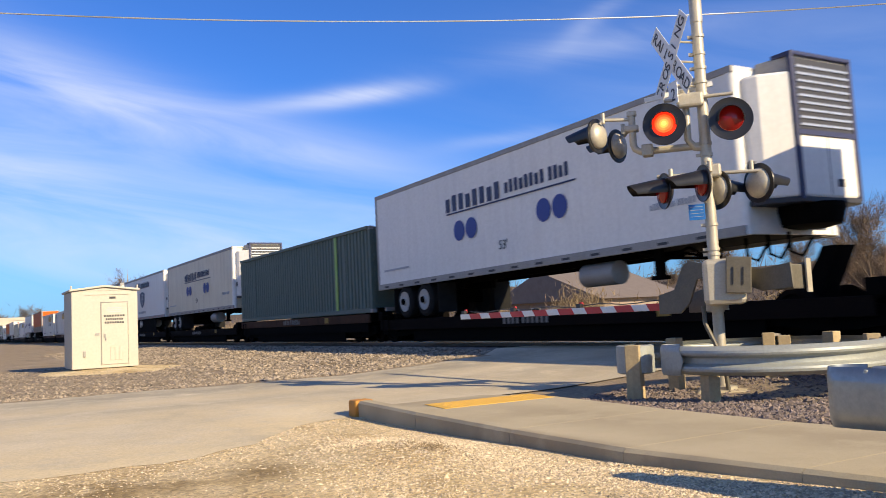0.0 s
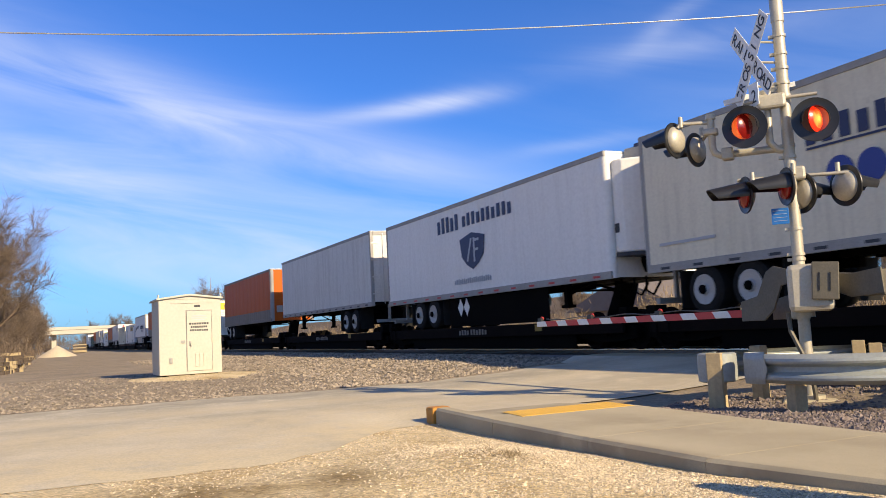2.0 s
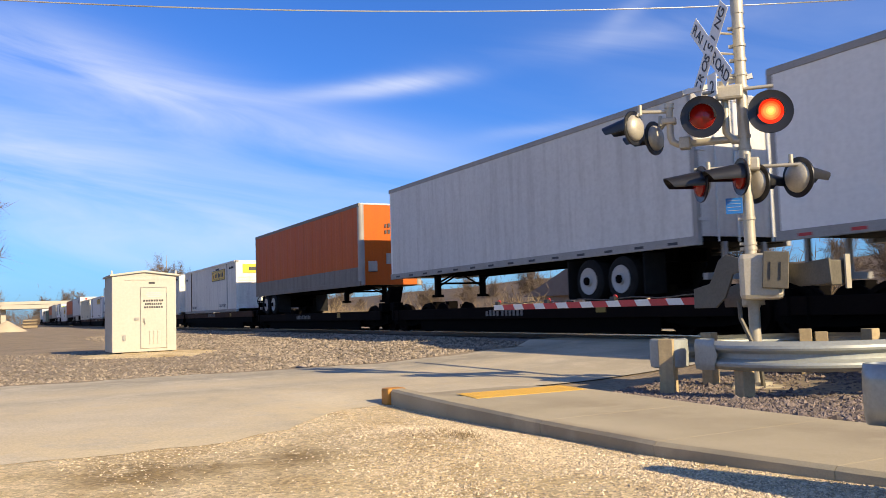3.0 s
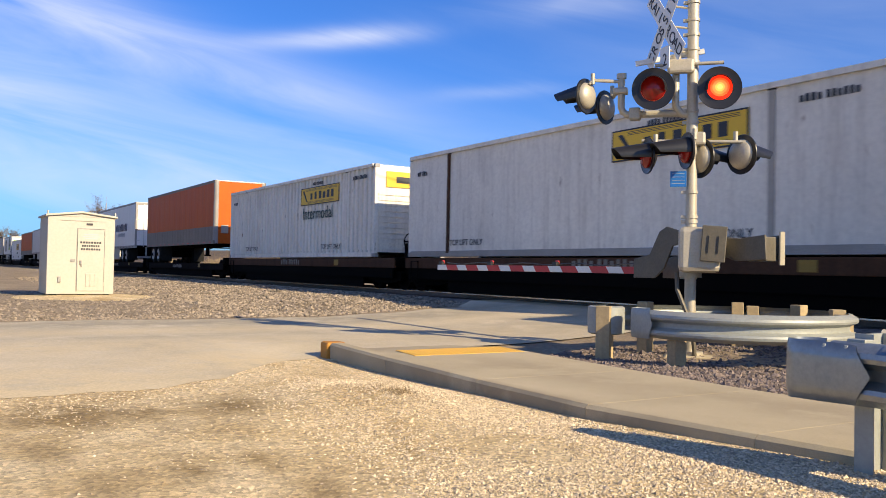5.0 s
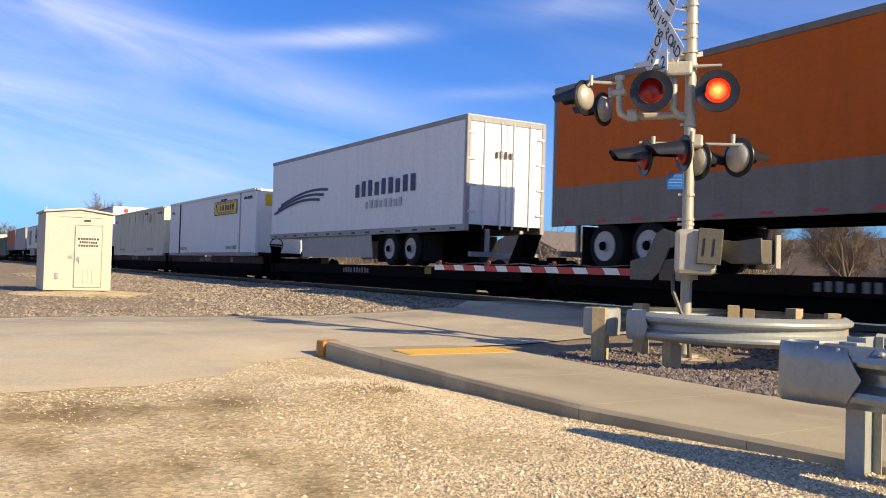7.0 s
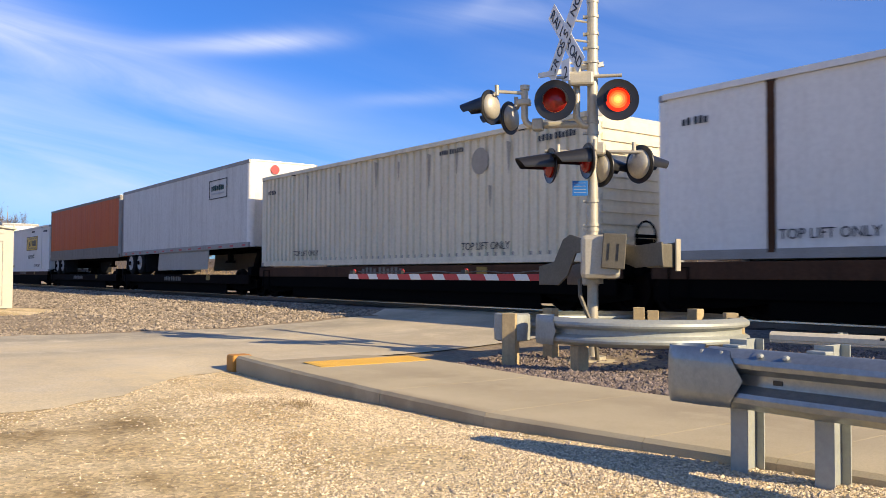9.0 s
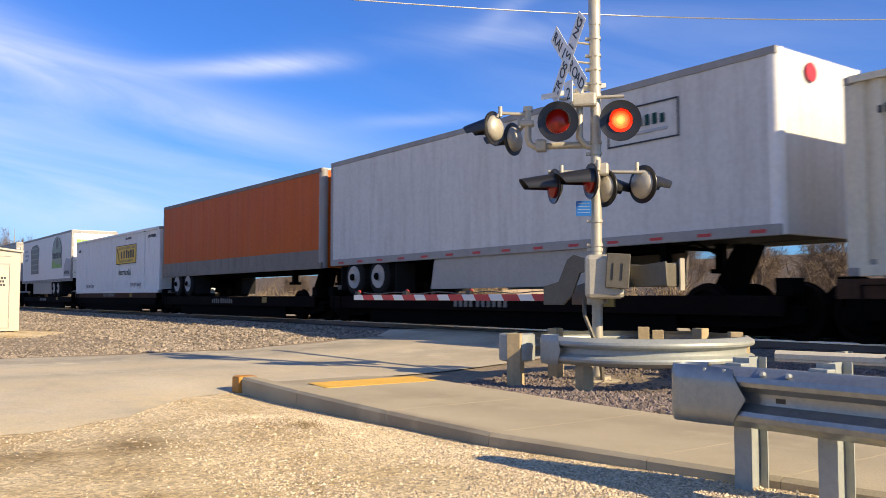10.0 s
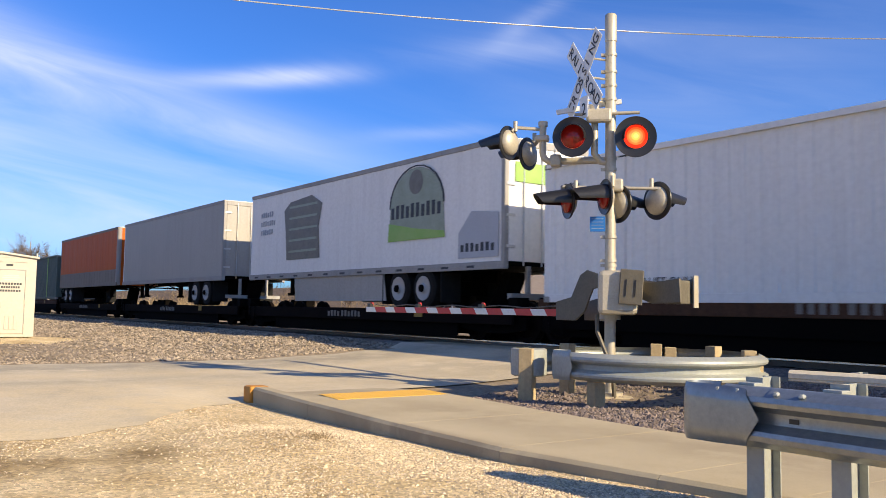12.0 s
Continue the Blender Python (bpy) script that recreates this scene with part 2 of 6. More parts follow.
# ---------------------------------------------------------------- mesh building
class Shape:
    """Collects boxes, tubes and prisms into one mesh."""

    def __init__(self):
        self.v, self.f = [], []

    def add(self, verts, faces):
        k = len(self.v)
        self.v += [tuple(p) for p in verts]
        self.f += [tuple(i + k for i in fc) for fc in faces]
        return self

    def box(self, x0, x1, y0, y1, z0, z1, m=None):
        p = [Vector((x, y, z)) for x in (x0, x1) for y in (y0, y1) for z in (z0, z1)]
        if m is not None:
            p = [m @ q for q in p]
        return self.add(p, ((0, 1, 3, 2), (4, 6, 7, 5), (0, 4, 5, 1), (2, 3, 7, 6), (0, 2, 6, 4), (1, 5, 7, 3)))

    def tube(self, points, r, n=10, caps=True):
        """A round tube through points; r: one radius or one a point."""
        pts = [Vector(p) for p in points]
        rs = r if isinstance(r, (list, tuple)) else [r] * len(pts)
        verts, faces = [], []
        side = None
        for i, p in enumerate(pts):
            way = (pts[min(i + 1, len(pts) - 1)] - pts[max(i - 1, 0)]).normalized()
            if side is None:
                side = way.cross(Vector((0, 0, 1)) if abs(way.z) < 0.9 else Vector((1, 0, 0))).normalized()
            side = (side - way * side.dot(way)).normalized()
            up = way.cross(side)
            verts += [p + (side * math.cos(a) + up * math.sin(a)) * rs[i] for a in (2 * math.pi * j / n for j in range(n))]
        for i in range(len(pts) - 1):
            for j in range(n):
                a, b = i * n + j, i * n + (j + 1) % n
                faces.append((a, b, b + n, a + n))
        if caps:
            faces.append(tuple(reversed(range(n))))
            faces.append(tuple(range((len(pts) - 1) * n, len(pts) * n)))
        return self.add(verts, faces)

    def lathe(self, centre, way, profile, n=20, caps=True):
        """A turned body: profile of (distance along way, radius)."""
        c, w = Vector(centre), Vector(way).normalized()
        s = w.cross(Vector((0, 0, 1)) if abs(w.z) < 0.9 else Vector((1, 0, 0))).normalized()
        u = w.cross(s)
        verts, faces = [], []
        for d, r in profile:
            verts += [c + w * d + (s * math.cos(a) + u * math.sin(a)) * max(r, 0.0005) for a in (2 * math.pi * j / n for j in range(n))]
        for i in range(len(profile) - 1):
            for j in range(n):
                a, b = i * n + j, i * n + (j + 1) % n
                faces.append((a, b, b + n, a + n))
        if caps:
            faces.append(tuple(reversed(range(n))))
            faces.append(tuple(range((len(profile) - 1) * n, len(profile) * n)))
        return self.add(verts, faces)

    def prism(self, outline, depth, m=None):
        """An outline in the xz plane, pushed along y by depth."""
        n = len(outline)
        p = [Vector((x, 0, z)) for x, z in outline] + [Vector((x, depth, z)) for x, z in outline]
        if m is not None:
            p = [m @ q for q in p]
        faces = [tuple(range(n)), tuple(reversed(range(n, 2 * n)))]
        faces += [(i, i + n, (i + 1) % n + n, (i + 1) % n) for i in range(n)]
        return self.add(p, faces)


def mesh_of(name, shape, smooth=None):
    me = bpy.data.meshes.new(name)
    me.from_pydata(shape.v, [], shape.f)
    bm = bmesh.new()
    bm.from_mesh(me)
    bmesh.ops.recalc_face_normals(bm, faces=bm.faces)
    if smooth is not None:
        for fc in bm.faces:
            fc.smooth = True
        for e in bm.edges:
            e.smooth = len(e.link_faces) == 2 and e.calc_face_angle(0.0) < radians(smooth)
    bm.to_mesh(me)
    bm.free()
    return me


def part(name, shape, material, parent=None, label="", smooth=None, bevel=0.0, at=None):
    ob = new(name, shape if isinstance(shape, bpy.types.Mesh) else mesh_of(name, shape, smooth))
    if not ob.data.materials:
        ob.data.materials.append(material)
    if parent is not None:
        ob.parent = parent
    if at is not None:
        ob.matrix_basis = at
    if bevel > 0:
        b = ob.modifiers.new("bevel", "BEVEL")
        b.width, b.segments, b.limit_method = bevel, 2, "ANGLE"
    if label:
        tagged(ob, label)
    return ob


def lettering(name, text, height, material, parent, m, label=""):
    """Text as a thin mesh; m: the pose of its lower left corner, reading along x, up along y."""
    cu = bpy.data.curves.new(name, "FONT")
    cu.body, cu.size, cu.extrude = text, height * 1.4, 0.002
    tmp = bpy.data.objects.new(name, cu)
    scene.collection.objects.link(tmp)
    bpy.context.view_layer.update()
    me = bpy.data.meshes.new_from_object(tmp.evaluated_get(bpy.context.evaluated_depsgraph_get()))
    bpy.data.objects.remove(tmp)
    me.materials.clear()
    return part(name, me, material, parent, label, at=m)


def thing(name, label, category, m=None, group="", kind=""):
    ob = new(name)
    ob.empty_display_size = 0.3
    if m is not None:
        ob.matrix_basis = m
    return tagged(ob, label, category, group, kind)


NEAR_FACE = pose(0, 0, 0, 90, 0, 0)    # lettering that stands upright and is read from the -y side
# ---------------------------------------------------------------- ground
def step01(a, b, v):
    k = min(1.0, max(0.0, (v - a) / (b - a)))
    return k * k * (3 - 2 * k)


def height(x, y):
    """The lie of the land: gravel banked against the kerb, a rise to the track bed, a fall behind it."""
    h = 0.2 * step01(6.5, 11.3, y) - 0.6 * step01(18, 30, y)
    bank = 0.055 * step01(-9.0, -3.5, x) * step01(1.2, 2.9, y) * (1 - step01(6.0, 9.0, y))
    foot = (-0.065 + 0.145 * step01(-10.5, -0.5, x)) * step01(-10.6, -9.7, x)
    k = step01(3.0, 3.8, y) * (1 - step01(4.3, 4.9, y))
    h += bank + (foot - bank) * k
    h += 0.10 * math.exp(-((x + 5.9) / 0.9) ** 2 - ((y - 3.0) / 0.6) ** 2)
    h += 0.03 * noise.noise((x * 0.5, y * 0.5, 0.3)) * step01(-9, -6, x) * (1 - step01(3.2, 4.0, y))
    h += 0.10 * step01(-17.5, -20, x) * step01(4.5, 8.5, y) * (1 - step01(11, 12, y))
    return h


def soil(name, stops, scale_big, scale_fine, bump, rough=0.95, pebble=0.0, stains_bands=(), stain_band_col=(0.26, 0.175, 0.065), dust=()):
    m = bpy.data.materials.new(name)
    m.use_nodes = True
    nt = m.node_tree
    bsdf = nt.nodes["Principled BSDF"]
    co = nt.nodes.new("ShaderNodeTexCoord")
    big = node(nt, "ShaderNodeTexNoise", Scale=scale_big, Detail=6.0, Roughness=0.6)
    fine = node(nt, "ShaderNodeTexNoise", Scale=scale_fine, Detail=6.0, Roughness=0.7)
    vor = node(nt, "ShaderNodeTexVoronoi", Scale=scale_fine * 0.6)
    for n in (big, fine, vor):
        nt.links.new(co.outputs["Object"], n.inputs["Vector"])
    col = ramp(nt, big.outputs[0], stops)
    col = mix_col(nt, ramp(nt, fine.outputs[0], ((0.4, 0.0), (0.66, 0.5))), col, tuple(c * 0.75 for c in stops[0][1]))
    for group, tone in ((stains_bands, stain_band_col), (dust, (0.62, 0.5, 0.3))):
        if not group:
            continue
        # damp brown patches, darker bands or pale dust with frayed edges: middle and half sizes in metres
        sep = nt.nodes.new("ShaderNodeSeparateXYZ")
        nt.links.new(co.outputs["Object"], sep.inputs[0])
        fray = node(nt, "ShaderNodeTexNoise", Scale=1.7, Detail=6.0, Roughness=0.65)
        nt.links.new(co.outputs["Object"], fray.inputs["Vector"])
        total = None
        for cx, cy, rx, ry, k in group:
            u = calc(nt, "DIVIDE", calc(nt, "SUBTRACT", sep.outputs[0], cx), rx)
            v = calc(nt, "DIVIDE", calc(nt, "SUBTRACT", sep.outputs[1], cy), ry)
            g = calc(nt, "MULTIPLY", calc(nt, "EXPONENT", calc(nt, "MULTIPLY", calc(nt, "ADD", calc(nt, "MULTIPLY", u, u), calc(nt, "MULTIPLY", v, v)), -1.0)), k)
            total = g if total is None else calc(nt, "MAXIMUM", total, g)
        f = calc(nt, "MULTIPLY", total, ramp(nt, fray.outputs[0], ((0.34, 0.0), (0.54, 1.0))))
        col = mix_col(nt, f, col, tone)
    if pebble:
        hs = nt.nodes.new("ShaderNodeHueSaturation")
        nt.links.new(calc(nt, "ADD", calc(nt, "MULTIPLY", vor.outputs["Color"], 2 * pebble), 1 - pebble), hs.inputs["Value"])
        nt.links.new(col, hs.inputs["Color"])
        col = hs.outputs[0]
    nt.links.new(col, bsdf.inputs["Base Color"])
    bsdf.inputs["Roughness"].default_value = rough
    b = node(nt, "ShaderNodeBump", Strength=bump, Distance=0.03)
    nt.links.new(calc(nt, "ADD", fine.outputs[0], calc(nt, "MULTIPLY", vor.outputs["Distance"], 0.6 if pebble else 0.0)), b.inputs["Height"])
    nt.links.new(b.outputs[0], bsdf.inputs["Normal"])
    return m


LOT = soil("tan_gravel_dirt", ((0.3, (0.43, 0.3, 0.135)), (0.44, (0.62, 0.47, 0.24)), (0.62, (0.77, 0.62, 0.365))), 1.3, 60, 0.5, pebble=0.4, stains_bands=((-6.04, 1.91, 0.45, 0.3, 1.0), (-6.16, 1.39, 0.7, 0.4, 1.0), (-6.24, 0.85, 0.9, 0.5, 1.0), (-4.39, 1.22, 0.35, 0.14, 0.9), (-4.38, 1.58, 0.3, 0.12, 0.8), (-3.58, 1.62, 0.3, 0.1, 0.7), (-4.12, 0.72, 0.4, 0.15, 0.6), (-5.04, 0.61, 0.5, 0.15, 0.6), (-4.12, 2.33, 0.3, 0.1, 0.6)))
ASPHALT = soil("dusty_grey_asphalt", ((0.3, (0.43, 0.36, 0.24)), (0.5, (0.57, 0.485, 0.335)), (0.7, (0.71, 0.61, 0.44))), 0.5, 90, 0.25, pebble=0.12, stains_bands=((-15.0, 5.0, 1.4, 9.0, 0.7), (-11.5, 9.0, 2.0, 2.5, 0.5), (-12.4, 2.0, 0.6, 8.0, 0.5)), stain_band_col=(0.27, 0.24, 0.18),
               dust=((-7.4, 0.4, 1.9, 2.8, 1.0), (-8.9, 3.1, 1.3, 1.4, 1.0), (-7.0, -4.5, 2.0, 5.0, 1.0), (-11.0, 1.5, 1.0, 6.0, 0.6), (-13.4, 3.0, 0.7, 7.0, 0.5)))
YARD = soil("grey_brown_yard_dirt", ((0.3, (0.21, 0.16, 0.1)), (0.5, (0.3, 0.23, 0.145)), (0.75, (0.38, 0.3, 0.19))), 0.5, 40, 0.5, pebble=0.3)
BALLAST_BED = soil("grey_brown_ballast_bed", ((0.3, (0.15, 0.13, 0.11)), (0.6, (0.24, 0.21, 0.18))), 1.2, 26, 0.8, pebble=0.4)
# fourth entry: a long thin darker band along the kerb edge
CONCRETE = soil("pale_concrete", ((0.3, (0.4, 0.33, 0.205)), (0.5, (0.48, 0.4, 0.255)), (0.75, (0.54, 0.455, 0.295))), 0.8, 120, 0.2, stains_bands=((-6.0, 4.9, 1.6, 0.5, 0.55), (-3.4, 5.2, 1.2, 0.4, 0.6), (-8.9, 5.0, 0.7, 0.9, 0.5), (-5.0, 3.95, 5.0, 0.1, 0.7), (-1.0, 5.4, 1.5, 0.5, 0.5), (-13.0, 12.0, 6.0, 0.6, 0.5)), stain_band_col=(0.27, 0.215, 0.135))


def strip(name, xs, ys, lift, material, label, wobble=0.0):
    s = Shape()
    nx = len(xs)
    for y in ys:
        for x in xs:
            edge = x in (xs[0], xs[-1])
            s.v.append((x + (noise.noise((y * 0.7, x, 1.7)) + 0.5 * noise.noise((y * 2.9, x, 4.2))) * wobble * edge, y, height(x, y) + lift))
    for j in range(len(ys) - 1):
        for i in range(nx - 1):
            a = j * nx + i
            s.f.append((a, a + 1, a + nx + 1, a + nx))
    return tagged(part(name, s, material, smooth=60), label, kind="structure")


def spaced(a, b, step):
    n = max(1, round((b - a) / step))
    return [a + (b - a) * i / n for i in range(n + 1)]


def road_edge(y):
    """The dusty edge of the road on the lot's side."""
    return -9.55 + 2.3 * (1 - step01(1.6, 4.3, y)) + 0.5 * (1 - step01(-3, 1, y))


def build_road():
    s = Shape()
    ys = [-300, -100] + spaced(-40, -4, 2.0) + spaced(-3.6, 11.35, 0.3)
    n = 22
    for y in ys:
        a, b = -16.25, road_edge(y)
        for i in range(n + 1):
            x = a + (b - a) * i / n
            edge = 1.0 if i in (0, n) else 0.0
            x += edge * (0.3 * noise.noise((y * 0.8, i, 1.7)) + 0.15 * noise.noise((y * 3.1, i, 4.2))) * (1 - step01(4.0, 4.4, y) * (i == n))
            s.v.append((x, y, height(x, y) + (0.004 if edge and not (i == n and y > 4.2) else 0.018)))
    for j in range(len(ys) - 1):
        for i in range(n):
            a = j * (n + 1) + i
            s.f.append((a, a + 1, a + n + 2, a + n + 1))
    tagged(part("road", s, ASPHALT, smooth=60), "dusty pale asphalt road leading up to the crossing", kind="structure")


def build_ground():
    xs = [-3000, -800, -300, -120] + spaced(-60, -10, 1.0) + spaced(-9.75, 1, 0.25) + [3, 12, 40, 200, 800, 3000]
    ys = [-3000, -600, -150, -40, -12, -6, -3] + spaced(-2, 4.5, 0.25) + spaced(5, 30, 0.6) + [60, 150, 600, 3000]
    g = strip("ground", xs, ys, 0.0, LOT, "tan dirt and gravel ground beside the railway")
    g.data.materials.append(YARD)
    for p in g.data.polygons:
        if p.center.x < -16.2 or p.center.y > 4.4:
            p.material_index = 1
    build_road()


build_ground()
# ---------------------------------------------------------------- the train
TRACK_Y, HALF = 13.4, 1.3


def run(t):
    """How far the train has come at t seconds."""
    return 20.33 * t + 0.16 * t * t / 2 - 0.05 * t ** 3 / 6


MOVERS = []      # things that ride with the train, and where each starts


def riding(ob, x, tilt=0.0):
    """tilt: degrees by which the front end rides higher."""
    MOVERS.append((ob, x, tilt))
    ob.matrix_basis = pose(x, TRACK_Y, 0, 0, -tilt, 0)
    return ob


def blocks(words, x, z, h, y=-HALF - 0.006):
    """Rows of plain bars, word by word, in place of lettering: (count, bar width) a word."""
    made = []
    for i, (count, w) in enumerate(words):
        for k in range(count):
            made.append(Shape().box(x, x + w * 0.58, y, y + 0.008, z, z + h * (1.0 if (k * 7 + i) % 3 else 0.84)))
            x += w
        x += h * 0.35
    return made


def bar_row(name, shapes, material, parent, label="", at=None):
    for sh in shapes:
        part(name, sh, material, parent, label, at=at)


def disc(x, z, r, y, n=24):
    return Shape().prism([(x + r * math.cos(2 * math.pi * i / n), z + r * math.sin(2 * math.pi * i / n)) for i in range(n)], 0.008, pose(0, y, 0))


def wall_x(L, z0, z1, y, out, pitch=0.0, depth=0.036, x0=0.0):
    """A side wall along x, its outside at y (out: -1 or 1), corrugated where a pitch is given."""
    s = Shape()
    t = 0.05
    if pitch <= 0:
        return s.box(x0, x0 + L, min(y, y - out * t), max(y, y - out * t), z0, z1)
    n = max(1, round(L / pitch))
    p = L / n
    prof = []
    for i in range(n):
        a = x0 + i * p
        prof += [(a, 0.0), (a + p * 0.5, 0.0), (a + p * 0.58, depth), (a + p * 0.92, depth)]
    prof.append((x0 + L, 0.0))
    verts, faces = [], []
    for x, d in prof:
        verts += [(x, y - out * d, z0), (x, y - out * d, z1), (x, y - out * (depth + t), z0), (x, y - out * (depth + t), z1)]
    for i in range(len(prof) - 1):
        a, b = 4 * i, 4 * i + 4
        faces += [(a, b, b + 1, a + 1), (a + 2, a + 3, b + 3, b + 2), (a + 1, b + 1, b + 3, a + 3), (a, a + 2, b + 2, b)]
    e = 4 * (len(prof) - 1)
    faces += [(0, 1, 3, 2), (e, e + 2, e + 3, e + 1)]
    return s.add(verts, faces)


def end_ribs(x, z0, z1, out, ribs, proud=0.03):
    """Horizontal ribs over an end wall."""
    s = Shape()
    for i in range(ribs):
        z = z0 + (i + 0.5) * (z1 - z0) / ribs
        h = (z1 - z0) / ribs * 0.55
        s.box(min(x, x + out * proud), max(x, x + out * proud), -HALF + 0.14, HALF - 0.14, z - h / 2, z + h / 2)
    return s


def container(label, x, L, mat, pitch=0.28, z0=1.38, z1=4.28, style="", category="container", sign_at=(3.4, 0.64, 8.6, 3.3), word_at=(8.78, 2.78, 0.44), ribs=0.05):
    ob = riding(thing("shipping_container", label, category, group="containers on the train"), x)
    fl, ro = z0 + 0.16, z1 - 0.1
    part("floor", Shape().box(0.06, L - 0.06, -HALF + 0.06, HALF - 0.06, fl, fl + 0.08), FRAME_GREY, ob)
    part("roof", wall_x(L - 0.1, -HALF + 0.06, HALF - 0.06, z1 - 0.02, 1, 0.6, 0.02, 0.05), mat, ob, at=Matrix(((1, 0, 0, 0), (0, 0, 1, 0), (0, 1, 0, 0), (0, 0, 0, 1))))
    for out in (-1, 1):
        part("side_wall", wall_x(L - 0.28, fl, ro, out * (HALF - 0.012), out, pitch, ribs if pitch < 0.5 else 0.012, 0.14), mat, ob)
        part("top_rail", Shape().box(0.1, L - 0.1, out * HALF - 0.05, out * HALF + 0.05 if out < 0 else out * HALF, ro, z1) if out < 0 else Shape().box(0.1, L - 0.1, HALF - 0.06, HALF, ro, z1), mat, ob)
        part("bottom_rail", Shape().box(0.1, L - 0.1, *sorted((out * HALF, out * (HALF - 0.09))), z0, fl), mat if style != "bright" else FRAME_GREY, ob, bevel=0.008)
    for cx in (0.0, L - 0.16):
        for out in (-1, 1):
            part("corner_post", Shape().box(cx, cx + 0.16, *sorted((out * HALF, out * (HALF - 0.13))), z0 + 0.12, z1 - 0.12), mat, ob, bevel=0.012)
            for zc in (z0, z1 - 0.12):
                part("corner_casting", Shape().box(cx - 0.004, cx + 0.172, *sorted((out * (HALF + 0.006), out * (HALF - 0.16))), zc, zc + 0.12), FRAME_GREY, ob, bevel=0.01)
    part("end_wall", Shape().box(L - 0.09, L - 0.02, -HALF + 0.12, HALF - 0.12, fl, ro), mat, ob)
    part("end_rib", end_ribs(L - 0.02, fl + 0.05, ro - (0.75 if style in ("signed", "bright") else 0.05), 1, 11), mat, ob)
    part("rear_door", Shape().box(0.02, 0.08, -HALF + 0.12, -0.01, fl, ro), mat, ob)
    part("rear_door", Shape().box(0.02, 0.08, 0.01, HALF - 0.12, fl, ro), mat, ob)
    for y in (-0.8, -0.35, 0.35, 0.8):
        part("lock_rod", Shape().tube([(0.0, y, fl), (0.0, y, ro)], 0.02, 6), STEEL, ob)
    y = -HALF - 0.002
    # seams where the lifting posts stand
    for px in (2.1, L - 2.2):
        part("lifting_post", Shape().box(px, px + 0.13, y - 0.006, y + 0.04, z0 + 0.1, z1 - 0.06), mat if style != "bright" else SILL_BROWN if px < 3 else GREY, ob)
        part("lifting_eye", Shape().box(px - 0.03, px + 0.16, y - 0.012, y + 0.1, z1 - 0.13, z1 + 0.012), INK, ob, bevel=0.02)
    at = lambda tx, tz: pose(tx, y - 0.01, tz, 90)
    if style == "scraped":
        for k, (sx, sz, sw, sh) in enumerate(((3.1, 3.3, 0.12, 0.8), (5.0, 3.4, 0.09, 0.6), (6.9, 3.35, 0.14, 0.75), (8.0, 3.5, 0.08, 0.5), (9.3, 3.2, 0.12, 0.85), (10.4, 3.45, 0.1, 0.55), (11.6, 2.6, 0.1, 0.5), (12.2, 3.3, 0.13, 0.7))):
            part("scrape", Shape().prism([(sx, sz + sh), (sx + sw, sz + sh * 0.95), (sx + sw * 0.8, sz + sh * 0.4), (sx + sw * 0.45, sz), (sx + sw * 0.2, sz + sh * 0.5)], 0.008, pose(0, y - 0.004, 0)), SCRAPE, ob, "dark vertical scrape mark")
        part("scrape", disc(11.3, z1 - 0.62, 0.3, y - 0.004), SCRAPE, ob, "round grey patch")
    if style == "green":
        part("stripe", Shape().box(L - 3.0, L - 2.8, y - 0.02, y, z0 + 0.15, z1 - 0.05), LEAF_GREEN, ob, "bright green vertical stripe")
    else:
        lettering("marking", "TOP LIFT ONLY", 0.17, INK, ob, at(L - 4.15, z0 + 0.3), "black stencilled words")
        lettering("marking", "TOP LIFT ONLY", 0.16, INK, ob, at(2.3, z0 + 0.3), "small black stencilled words")
        bar_row("marking", blocks(((4, 0.11), (6, 0.1)), L - 2.0 + 0.4, z1 - 0.42, 0.13, y - 0.01), INK, ob)
        bar_row("marking", blocks(((4, 0.09), (6, 0.09)), L - 5.0, z1 - 0.34, 0.11, y - 0.01), INK, ob)
        bar_row("marking", blocks(((2, 0.1), (3, 0.1)), 0.5, z1 - 0.6, 0.13, y - 0.01), INK, ob)
    if style in ("signed", "bright"):
        w, h, px, pz = sign_at
        sign = part("logo_panel", Shape().box(px, px + w, y - 0.016, y + 0.01, pz, pz + h), YELLOW, ob, "yellow rectangular sign panel")
        part("logo_border", Shape().box(px, px + w, y - 0.02, y, pz, pz + 0.03).box(px, px + w, y - 0.02, y, pz + h - 0.03, pz + h)
             .box(px, px + 0.03, y - 0.02, y, pz, pz + h).box(px + w - 0.03, px + w, y - 0.02, y, pz, pz + h), INK, sign)
        bar_row("logo_bar", blocks(((1, w * 0.085), (1, w * 0.085), (4, w * 0.105)), px + w * 0.27, pz + h * 0.3, h * 0.42, y - 0.024), INK, sign)
        part("logo_emblem", Shape().prism([(px + w * 0.05, pz + h * 0.84), (px + w * 0.16, pz + h * 0.2), (px + w * 0.185, pz + h * 0.2), (px + w * 0.09, pz + h * 0.84)], 0.008, pose(0, y - 0.024, 0)), INK, sign)
        for k in range(3):
            part("logo_line", Shape().box(px + w * 0.13, px + w * 0.95, y - 0.02, y, pz + h * (0.8 + 0.045 * k), pz + h * (0.815 + 0.045 * k))
                 .box(px + w * 0.19, px + w * 0.88, y - 0.02, y, pz + h * (0.1 + 0.045 * k), pz + h * (0.115 + 0.045 * k)), INK, sign)
        if style == "signed":
            lettering("lettering", "Intermodal", word_at[2], TEAL, ob, at(word_at[0], word_at[1]), "dark teal word")
